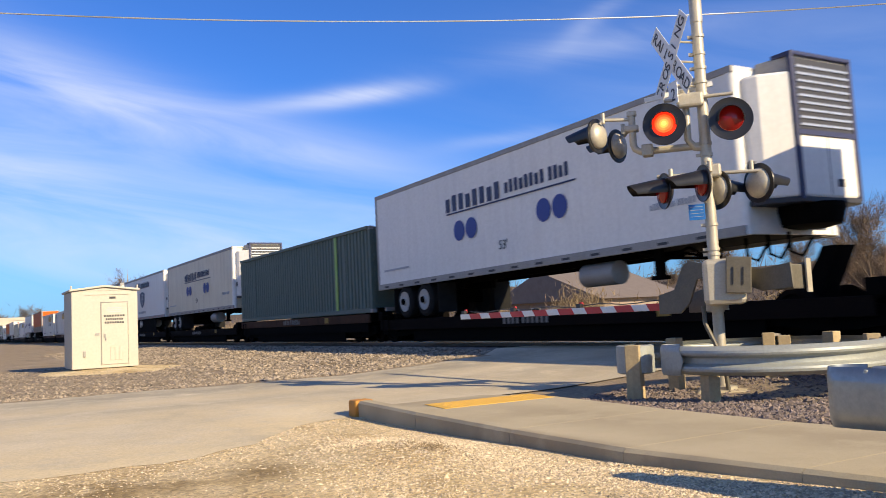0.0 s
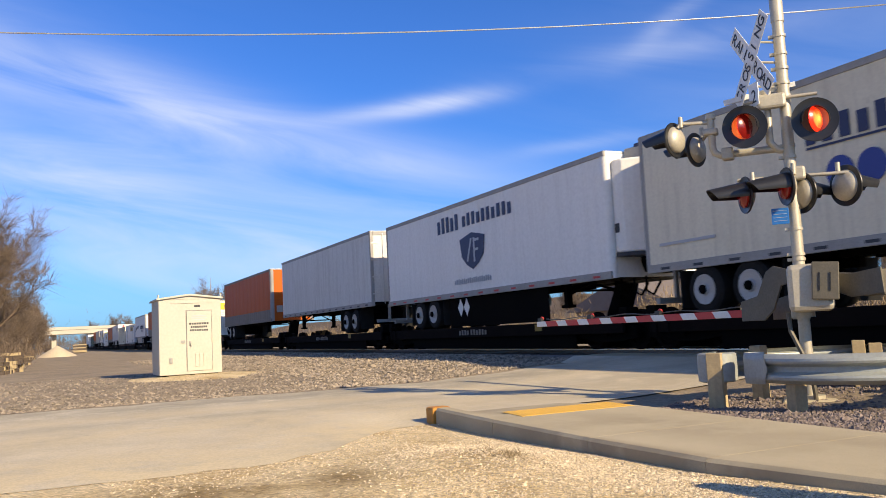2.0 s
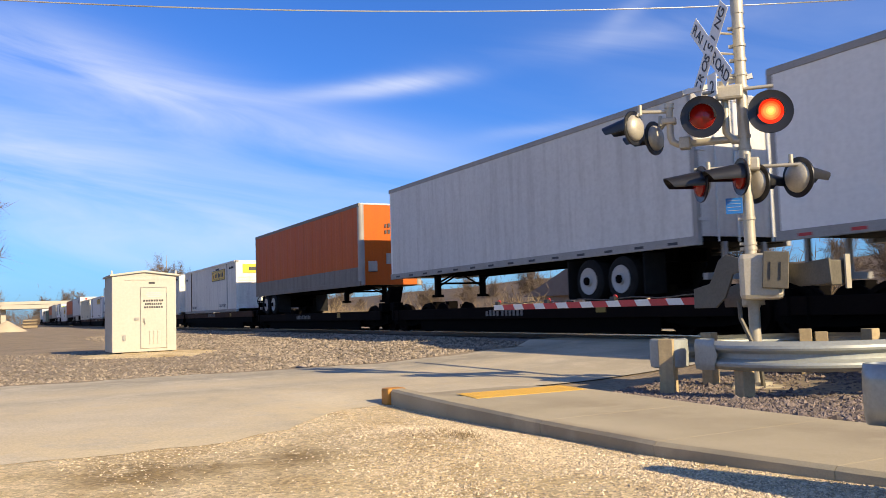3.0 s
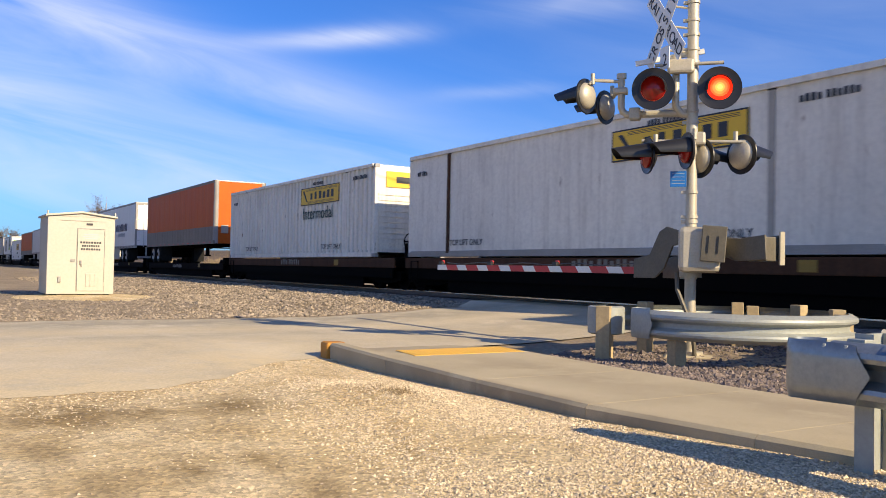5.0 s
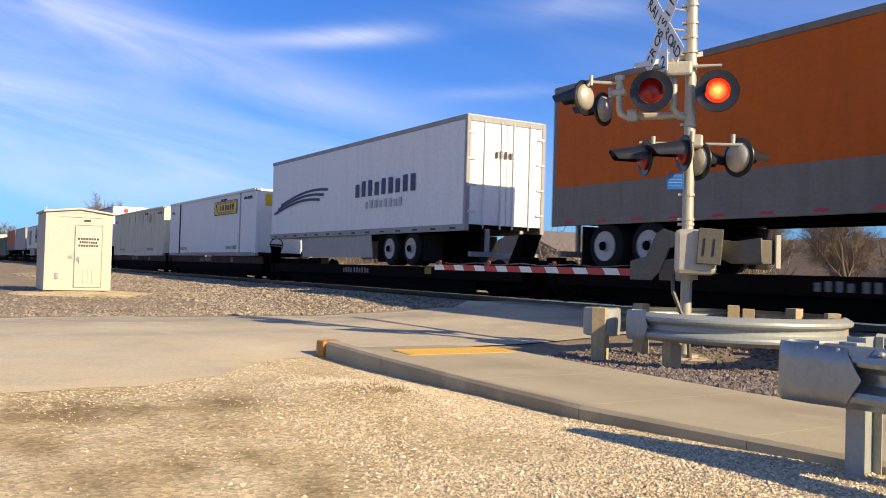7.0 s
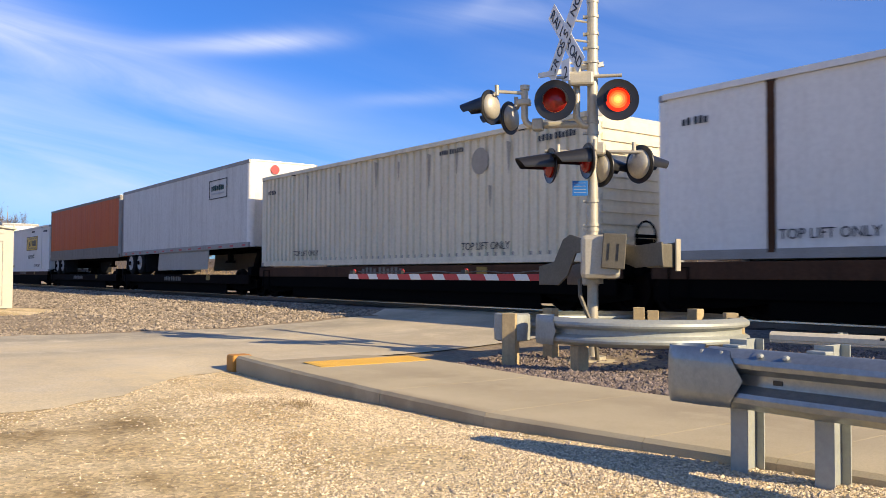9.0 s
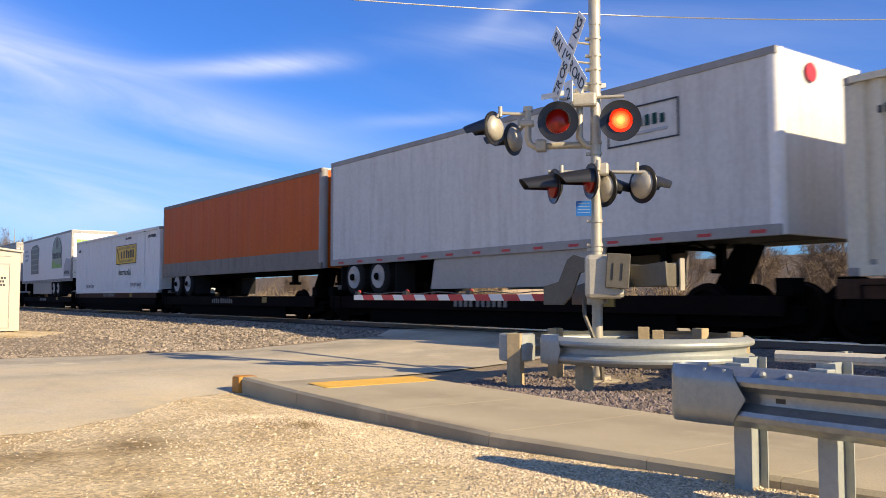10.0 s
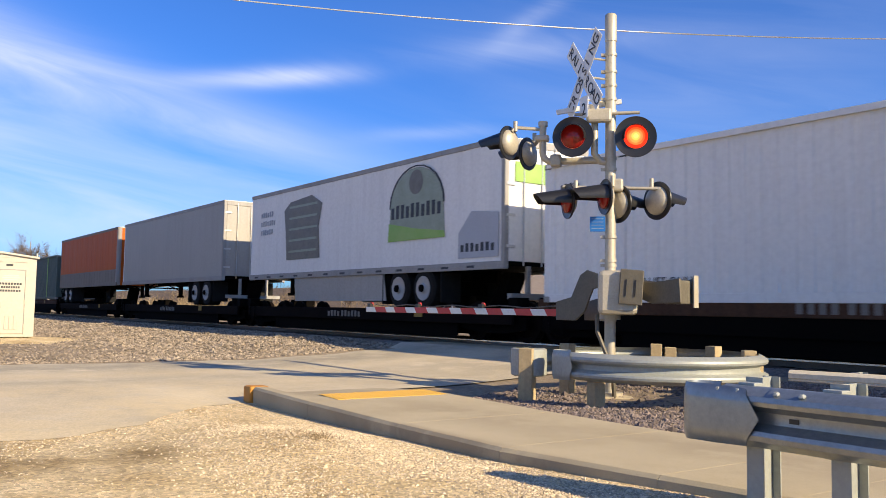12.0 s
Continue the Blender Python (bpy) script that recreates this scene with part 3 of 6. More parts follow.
        part("logo_panel", Shape().box(L - 0.02, L + 0.016, -0.9, 0.9, z1 - 0.72, z1 - 0.22), YELLOW, ob, "yellow sign panel on the end wall")
        part("logo_bar", Shape().box(L + 0.01, L + 0.022, -0.55, 0.6, z1 - 0.58, z1 - 0.38), INK, ob)
    return ob


def trailer(label, x, L, mat, nose=1, z0=2.15, z1=5.15, style="", reefer=False, skirt=False, lower=None, marks=RED, rails=RAILING, axles=(1.75, 3.0), low=0.7, skirt_at=(4.6, 3.6), tilt=0.0):
    """A road trailer on the deck, nose towards +x (1) or -x (-1)."""
    ob = riding(thing("semi_trailer", label, "trailer", group="trailers on the train"), x, tilt)
    fx = (lambda a: a) if nose > 0 else (lambda a: L - a)
    bx = lambda a, b: sorted((fx(a), fx(b)))
    low = low if lower else 0.0
    for out in (-1, 1):
        part("side_wall", wall_x(L - 0.2, z0 + low + 0.08, z1 - 0.1, out * (HALF - 0.01), out, 0.0 if style == "plain" else 1.22, 0.008, 0.1), mat, ob)
        part("top_rail", Shape().box(0.02, L - 0.02, *sorted((out * (HALF + 0.008), out * (HALF - 0.07))), z1 - 0.13, z1), rails, ob, bevel=0.012)
        part("bottom_rail", Shape().box(0.02, L - 0.02, *sorted((out * (HALF + 0.01), out * (HALF - 0.07))), z0 - 0.08, z0 + 0.1), rails, ob, bevel=0.01)
        if lower:
            part("lower_panel", wall_x(L - 0.2, z0 + 0.08, z0 + low + 0.08, out * (HALF - 0.006), out, 0.6, 0.01, 0.1), lower, ob, "grey lower side panel")
    part("roof", Shape().box(0.06, L - 0.06, -HALF + 0.05, HALF - 0.05, z1 - 0.05, z1 + 0.015), WHITE, ob, bevel=0.02)
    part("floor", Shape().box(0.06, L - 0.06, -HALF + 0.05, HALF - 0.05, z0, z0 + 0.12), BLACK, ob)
    # nose wall with rounded corner posts
    part("front_wall", Shape().box(*bx(L - 0.12, L - 0.03), -HALF + 0.15, HALF - 0.15, z0 - 0.05, z1 - 0.06), mat, ob)
    for out in (-1, 1):
        part("corner_post", Shape().tube([(fx(L - 0.13), out * (HALF - 0.13), z0 - 0.06), (fx(L - 0.13), out * (HALF - 0.13), z1 - 0.02)], 0.135, 16), BRIGHT if style != "orange" else RAILING, ob, smooth=40)
    # rear frame, doors with hinges and lock rods
    for s in (-1, 1):
        door = part("rear_door", Shape().box(*bx(0.02, 0.07), *sorted((s * 0.01, s * (HALF - 0.13))), z0 + 0.1, z1 - 0.18), mat, ob, bevel=0.008)
        for yy in (0.2, 0.75):
            part("lock_rod", Shape().tube([(fx(-0.01), s * yy, z0), (fx(-0.01), s * yy, z1 - 0.1)], 0.018, 6), STEEL, door)
        for zz in (0.4, 1.1, 1.8, 2.5):
            part("hinge", Shape().box(*bx(-0.015, 0.03), *sorted((s * (HALF - 0.3), s * (HALF - 0.05))), z0 + zz, z0 + zz + 0.06), STEEL, door)
        part("rear_post", Shape().box(*bx(0.0, 0.13), *sorted((s * HALF, s * (HALF - 0.12))), z0 - 0.08, z1 - 0.02), rails, ob, bevel=0.012)
    part("rear_header", Shape().box(*bx(0.0, 0.12), -HALF + 0.12, HALF - 0.12, z1 - 0.18, z1 - 0.02), rails, ob, bevel=0.01)
    part("bumper", Shape().box(*bx(0.0, 0.12), -1.1, 1.1, z0 - 0.75, z0 - 0.62).box(*bx(0.02, 0.1), -0.6, -0.5, z0 - 0.66, z0).box(*bx(0.02, 0.1), 0.5, 0.6, z0 - 0.66, z0), FRAME_GREY, ob)
    # running gear standing on the deck
    deck = 1.12
    r = 0.5
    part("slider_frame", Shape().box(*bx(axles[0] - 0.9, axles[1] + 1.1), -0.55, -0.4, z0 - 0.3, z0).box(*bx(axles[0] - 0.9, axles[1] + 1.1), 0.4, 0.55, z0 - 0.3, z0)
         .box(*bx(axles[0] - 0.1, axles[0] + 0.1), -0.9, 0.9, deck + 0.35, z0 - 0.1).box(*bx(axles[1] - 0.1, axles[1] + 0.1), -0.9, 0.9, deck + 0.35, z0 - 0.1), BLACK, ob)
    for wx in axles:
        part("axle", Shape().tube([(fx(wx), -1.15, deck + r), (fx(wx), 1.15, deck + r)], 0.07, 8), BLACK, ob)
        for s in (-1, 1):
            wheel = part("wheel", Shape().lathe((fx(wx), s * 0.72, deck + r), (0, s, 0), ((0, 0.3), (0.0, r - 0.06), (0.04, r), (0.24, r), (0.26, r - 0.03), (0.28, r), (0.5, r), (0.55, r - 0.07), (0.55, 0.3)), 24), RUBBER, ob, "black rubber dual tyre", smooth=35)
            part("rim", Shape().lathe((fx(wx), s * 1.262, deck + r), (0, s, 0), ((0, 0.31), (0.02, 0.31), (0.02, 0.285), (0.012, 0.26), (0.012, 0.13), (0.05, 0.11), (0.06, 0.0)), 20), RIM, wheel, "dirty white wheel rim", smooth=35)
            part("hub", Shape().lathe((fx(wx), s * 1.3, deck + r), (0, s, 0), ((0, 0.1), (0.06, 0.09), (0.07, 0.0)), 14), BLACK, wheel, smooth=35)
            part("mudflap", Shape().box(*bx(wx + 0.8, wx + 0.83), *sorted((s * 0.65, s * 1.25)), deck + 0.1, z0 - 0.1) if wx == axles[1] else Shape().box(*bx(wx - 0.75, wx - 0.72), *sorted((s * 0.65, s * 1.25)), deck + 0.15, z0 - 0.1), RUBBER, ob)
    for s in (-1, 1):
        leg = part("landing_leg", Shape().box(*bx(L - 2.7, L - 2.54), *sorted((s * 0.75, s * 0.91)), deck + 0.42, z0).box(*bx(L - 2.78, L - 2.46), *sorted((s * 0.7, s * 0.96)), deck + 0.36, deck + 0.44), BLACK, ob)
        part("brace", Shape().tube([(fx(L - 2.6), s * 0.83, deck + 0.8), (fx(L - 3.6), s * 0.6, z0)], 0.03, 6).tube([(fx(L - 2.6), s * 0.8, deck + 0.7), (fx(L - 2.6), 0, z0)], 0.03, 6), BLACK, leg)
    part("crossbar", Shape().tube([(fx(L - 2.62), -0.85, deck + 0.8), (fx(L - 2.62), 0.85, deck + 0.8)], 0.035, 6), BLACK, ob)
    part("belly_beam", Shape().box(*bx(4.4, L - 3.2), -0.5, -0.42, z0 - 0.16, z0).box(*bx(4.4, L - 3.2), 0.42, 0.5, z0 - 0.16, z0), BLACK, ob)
    if skirt:
        for s in (-1, 1):
            # a white skirt: its shade is put into the grey colour
            part("side_skirt", Shape().prism([(fx(skirt_at[0] + 0.15), z0 - 0.08), (fx(skirt_at[0]), z0 - 0.8), (fx(L - skirt_at[1] - 0.1), z0 - 0.8), (fx(L - skirt_at[1]), z0 - 0.08)], 0.02, pose(0, s * (HALF - 0.06), 0)), GREY, ob, "white aerodynamic side skirt toned grey for shade")
    # conspicuity tape along the bottom rail
    if marks is not None:
        tape = mesh_of("reflective_strip", Shape().box(0, 0.28, -HALF - 0.016, -HALF - 0.008, z0 - 0.03, z0 + 0.025))
        for k in range(int((L - 0.9) / 1.02) + 1):
            part("reflective_strip", tape, marks, ob, at=pose(0.5 + k * 1.02, 0, 0))
    if reefer:
        lay = lambda z: Matrix(((1, 0, 0, 0), (0, 0, 1, 0), (0, 1, 0, z), (0, 0, 0, 1)))
        zb, zg, zt = z0 + 0.52, z0 + 1.68, z1 + 0.06
        plan = [(L - 0.02, -1.12), (L + 0.12, -1.12), (L + 0.3, -1.04), (L + 0.66, -0.66), (L + 0.7, -0.56), (L + 0.7, 0.98), (L + 0.6, 1.06), (L - 0.02, 1.12)]
        unit = part("cooling_unit", Shape().prism(plan, zt - 0.3 - zb, lay(zb)), BRIGHT, ob, "white chamfered cooling unit with a dark grille", bevel=0.05)
        part("unit_top", Shape().prism([(L - 0.02, -0.7), (L + 0.5, -0.6), (L + 0.68, -0.55), (L + 0.68, 0.98), (L - 0.02, 1.0)], 0.3, lay(zt - 0.3)), GREY, unit, bevel=0.04)
        for py in (-0.6, 1.0):
            part("unit_frame", Shape().box(L + 0.64, L + 0.73, py - 0.045, py + 0.045, zb - 0.05, zt + 0.02), NAVY, unit, "dark navy upright frame", bevel=0.015)
        part("unit_frame", Shape().box(L + 0.3, L + 0.74, -0.64, 1.04, zt - 0.02, zt + 0.06), NAVY, unit, bevel=0.02)
        part("unit_frame", Shape().box(L + 0.68, L + 0.735, -0.6, 1.0, zg - 0.06, zg + 0.03), NAVY, unit)
        part("unit_base", Shape().prism([(p * 1.0 + 0.03, q * 1.02) for p, q in plan], 0.1, lay(zb - 0.1)), INK, unit, bevel=0.02)
        part("grille_panel", Shape().box(L + 0.69, L + 0.71, -0.54, 0.94, zg + 0.04, zt - 0.06), INK, unit)
        n_slat = 9
        for i in range(n_slat):
            z = zg + 0.1 + i * (zt - zg - 0.2) / n_slat
            part("grille_slat", Shape().box(L + 0.7, L + 0.735, -0.52, 0.92, z, z + 0.04), STEEL, unit)
        part("door_seam", Shape().box(L + 0.7, L + 0.706, 0.19, 0.205, zb + 0.04, zg - 0.08), INK, unit)
        part("latch", Shape().box(L + 0.7, L + 0.72, 0.4, 0.56, zb + 0.2, zb + 0.34), INK, unit)
        part("side_vent", Shape().box(L + 0.1, L + 0.115, -1.125, -1.1, zb + 0.5, zb + 0.68).box(L + 0.02, L + 0.16, -1.13, -1.1, zb + 0.48, zb + 0.7), INK, unit)
        part("fan_shroud", Shape().lathe((L + 0.3, 0.1, zb - 0.5), (0, 0, 1), ((0, 0.3), (0.05, 0.52), (0.32, 0.6), (0.42, 0.6)), 18), BLACK, unit, "black round shroud", smooth=40)
        part("air_tank", Shape().lathe((L + 0.1, 0.6, zb - 0.25), (0, 1, 0), ((0, 0.06), (0.03, 0.16), (0.4, 0.16), (0.43, 0.06)), 14), BRIGHT, unit, "small white tank", smooth=40)
        for hx in (L - 0.7, L - 0.2, L + 0.25):
            part("air_hose", Shape().tube([(hx, -0.5, z0 - 0.05), (hx + 0.06, -0.55, z0 - 0.4), (hx + 0.25, -0.5, z0 - 0.5), (hx + 0.4, -0.4, z0 - 0.2)], 0.03, 6), BLACK, ob)
        part("fuel_tank", Shape().lathe((fx(L - 4.9), -0.9, z0 - 0.42), (fx(1) - fx(0), 0, 0), ((0, 0.1), (0.05, 0.26), (1.15, 0.26), (1.2, 0.1)), 18), FRAME_GREY, ob, "round grey fuel tank", smooth=40)
    y = -HALF - 0.012
    if style == "dots":
        bar_row("logo_bar", blocks(((8, 0.355),), 4.6, z1 - 1.2, 0.44, y), NAVY, ob, "navy block lettering bar")
        bar_row("logo_bar", blocks(((8, 0.215), (4, 0.2)), 7.55, z1 - 1.12, 0.32, y), NAVY, ob, "navy lettering bar")
        part("underline", Shape().box(4.6, 10.35, y, y + 0.01, z1 - 1.28, z1 - 1.24), NAVY, ob)
        for dx in (5.25, 5.87, 9.1, 9.72):
            part("logo_disc", disc(dx, z1 - 1.77, 0.28, y), BLUE_DOT, ob, "round blue disc")
        lettering("marking", "53'", 0.24, INK, ob, pose(7.15, y, z0 + 0.5, 90), "black length figure")
        bar_row("marking", blocks(((7, 0.1), (5, 0.1)), 12.6, z0 + 0.68, 0.13, y), GHOST, ob)
        part("marking", Shape().box(0.5, 2.2, y, y + 0.01, z0 + 0.48, z0 + 0.54), GHOST, ob)
    elif style == "shield":
        bar_row("logo_bar", blocks(((5, 0.34),), 4.85, z1 - 0.88, 0.52, y), NAVY, ob, "dark outlined lettering bar")
        bar_row("logo_bar", blocks(((10, 0.33),), 6.75, z1 - 0.84, 0.4, y), NAVY, ob, "dark lettering bar")
        cx, cz = 7.35, z1 - 1.66
        sh = part("logo_shield", Shape().prism([(cx - 0.85, cz + 0.42), (cx, cz + 0.58), (cx + 0.85, cz + 0.42), (cx + 0.74, cz - 0.15), (cx + 0.4, cz - 0.42), (cx, cz - 0.58), (cx - 0.4, cz - 0.42), (cx - 0.74, cz - 0.15)], 0.01, pose(0, y, 0)), NAVY, ob, "navy shield emblem")
        part("emblem_line", Shape().prism([(cx - 0.38, cz - 0.3), (cx - 0.3, cz - 0.33), (cx + 0.02, cz + 0.4), (cx - 0.08, cz + 0.4)], 0.01, pose(0, y - 0.008, 0)), GHOST, sh)
        for x0, x1, za, zb in ((0.1, 0.2, -0.36, 0.4), (0.2, 0.48, 0.28, 0.36), (0.2, 0.42, -0.02, 0.06)):
            part("emblem_line", Shape().box(cx + x0, cx + x1, y - 0.008, y, cz + za, cz + zb), GHOST, sh)
        bar_row("marking", blocks(((19, 0.135),), 6.0, z0 + 0.34, 0.17, y), GHOST, ob)
        for dx in (6.16, 6.6):
            part("hazard_plate", Shape().prism([(dx - 0.2, z0 - 0.4), (dx, z0 - 0.12), (dx + 0.2, z0 - 0.4), (dx, z0 - 0.68)], 0.01, pose(0, y + 0.09, 0)), BRIGHT, ob, "white diamond plate")
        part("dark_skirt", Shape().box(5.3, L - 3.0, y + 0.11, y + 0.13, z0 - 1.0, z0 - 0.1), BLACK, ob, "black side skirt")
    elif style == "navy_word":
        bar_row("logo_bar", blocks(((9, 0.46),), 7.85, z1 - 1.85, 0.5, y), NAVY, ob, "navy lettering bars")
        bar_row("logo_bar", blocks(((8, 0.32),), 8.6, z1 - 2.25, 0.26, y), GHOST, ob, "grey lettering bars")
        for i in range(3):
            sw = [(0.4 + i * 0.35 + k * 0.5, z1 - 2.05 + i * 0.16 + 0.4 * math.sin(k / 9 * 2.1)) for k in range(10)]
            part("swoosh", Shape().prism(sw + [(a, b - 0.09) for a, b in reversed(sw)], 0.01, pose(0, y, 0)), NAVY, ob, "curved navy stripe")
        bar_row("marking", blocks(((4, 0.15),), 0, 0, 0.2, 0), INK, ob, at=Matrix.Translation((L + 0.02, -0.4, z1 - 1.1)) @ pose(0, 0, 0, 0, 0, 90))
    elif style == "frame_logo":
        a, b = 10.75, z1 - 1.15
        part("logo_frame", Shape().box(a, a + 1.65, y, y + 0.01, b, b + 0.03).box(a, a + 1.65, y, y + 0.01, b + 0.67, b + 0.7).box(a, a + 0.03, y, y + 0.01, b, b + 0.7).box(a + 1.62, a + 1.65, y, y + 0.01, b, b + 0.7), INK, ob, "thin dark rectangle outline")
        bar_row("logo_bar", blocks(((7, 0.17),), a + 0.22, b + 0.3, 0.2, y), TEAL, ob, "dark teal lettering bars")
        part("logo_bar", Shape().box(a + 0.25, a + 1.4, y, y + 0.01, b + 0.17, b + 0.22), GHOST, ob)
        part("logo_disc", disc(0, 0, 0.16, 0), RED, ob, "small red round badge", at=Matrix.Translation((L + 0.02, -0.35, z1 - 0.3)) @ pose(0, 0, 0, 0, 0, 90))
    elif style == "farm":
        cx = 10.55
        out = [(cx + 1.2 * math.sin(a), 3.75 + 0.98 * math.cos(a)) for a in [math.pi * (k / 12 - 0.5) for k in range(13)]]
        badge = part("logo_panel", Shape().prism([(cx - 1.28, 2.9)] + out + [(cx + 1.28, 2.9)], 0.01, pose(0, y, 0)), PALE_GREEN, ob, "arched grey-green farm badge")
        rim = [(cx + 1.26 * math.sin(a), 3.75 + 1.04 * math.cos(a)) for a in [math.pi * (k / 12 - 0.5) for k in range(13)]]
        part("badge_outline", Shape().prism(rim + [(p[0] * 0.96 + cx * 0.04, p[1] - 0.03) for p in reversed(rim)], 0.01, pose(0, y - 0.004, 0)), INK, badge)
        part("logo_band", Shape().prism([(cx - 1.3, 2.86), (cx - 1.26, 3.35), (cx, 3.15), (cx + 1.26, 3.02), (cx + 1.3, 2.86)], 0.01, pose(0, y - 0.006, 0)), LEAF_GREEN, badge)
        bar_row("logo_bar", blocks(((10, 0.235),), cx - 1.15, 3.45, 0.36, y - 0.006), INK, badge)
        part("logo_disc", disc(cx, 4.35, 0.32, y - 0.004), BROWN_FILM, badge)
        part("picture_panel", Shape().prism([(3.0, 2.62), (2.9, 3.5), (2.75, 4.25), (3.2, 4.5), (4.7, 4.6), (5.4, 4.3), (5.2, 3.6), (5.3, 2.62)], 0.01, pose(0, y, 0)), BROWN_FILM, ob, "brown printed stack picture")
        for k in range(5):
            part("picture_line", Shape().box(3.15, 5.1, y - 0.004, y + 0.004, 2.85 + k * 0.36, 2.92 + k * 0.36), PALE_GREEN, ob)
        for k, n in ((0, 6), (1, 7), (2, 6)):
            bar_row("marking", blocks(((n, 0.17),), 0.9, 4.15 - 0.3 * k, 0.18, y), GHOST, ob)
        part("picture_panel", Shape().prism([(12.4, 2.3), (12.4, 2.9), (12.9, 3.4), (13.9, 3.3), (13.9, 2.3)], 0.01, pose(0, y, 0)), GHOST, ob, "grey printed barn picture")
        bar_row("marking", blocks(((7, 0.19),), 12.5, 2.45, 0.2, y - 0.006), INK, ob)
        part("logo_panel", Shape().box(L - 0.02, L + 0.012, -1.0, 0.2, z1 - 1.0, z1 - 0.55), LEAF_GREEN, ob, "green printed patch on the door")
    elif style == "orange":
        part("repair_patch", Shape().box(fx(L) - 0.03, fx(L) + 0.012, 0.35, 0.75, z1 - 0.95, z1 - 0.4), CREAM, ob, "pale patch on the nose wall")
        part("repair_patch", Shape().box(fx(L) - 0.03, fx(L) + 0.012, -0.2, 0.1, z0 + 0.75, z0 + 1.15), GREY, ob)
        part("repair_patch", Shape().box(fx(L) - 0.03, fx(L) + 0.012, 0.5, 0.8, z0 + 0.55, z0 + 0.85), CREAM, ob)
        part("connector_box", Shape().box(fx(L) - 0.03, fx(L) + 0.06, -0.95, -0.6, z0 + 0.45, z0 + 0.85), GREY, ob, bevel=0.02)
        bar_row("marking", blocks(((4, 0.14),), 0, 0.24, 0.16, 0) + blocks(((4, 0.14),), 0, 0, 0.16, 0), INK, ob, at=Matrix.Translation((fx(L) + 0.012, -0.25, z1 - 1.15)) @ pose(0, 0, 0, 0, 0, 90))
    return ob


WHEELS = []      # wheelsets, which turn as the train runs
WHEEL_R = 0.46


def wheelset_mesh():
    w = Shape().tube([(0, -0.95, 0), (0, 0.95, 0)], 0.08, 8)
    for s in (-1, 1):
        w.lathe((0, s * 0.68, 0), (0, s, 0), ((0, 0.3), (0, 0.49), (0.03, 0.49), (0.05, WHEEL_R), (0.15, WHEEL_R - 0.005), (0.15, 0.36), (0.09, 0.33), (0.09, 0.15), (0.14, 0.12), (0.14, 0.0)), 24)
    return mesh_of("wheelset", w, 35)


WHEELSET = wheelset_mesh()


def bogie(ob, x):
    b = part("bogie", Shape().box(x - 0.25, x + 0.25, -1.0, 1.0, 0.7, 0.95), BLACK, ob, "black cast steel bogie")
    # added block, fills the bogie's open middle with shade-black
    part("dark_bogie_fill", Shape().box(x - 1.3, x + 1.3, -0.25, 0.25, 0.42, 0.7), BLACK, b)
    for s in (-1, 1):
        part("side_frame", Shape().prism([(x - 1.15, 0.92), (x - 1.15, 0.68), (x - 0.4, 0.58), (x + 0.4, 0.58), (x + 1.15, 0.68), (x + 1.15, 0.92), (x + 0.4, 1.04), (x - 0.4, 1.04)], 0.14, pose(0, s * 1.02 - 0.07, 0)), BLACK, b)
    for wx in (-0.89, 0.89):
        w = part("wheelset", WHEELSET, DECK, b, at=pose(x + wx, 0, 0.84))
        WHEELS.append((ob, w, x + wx))


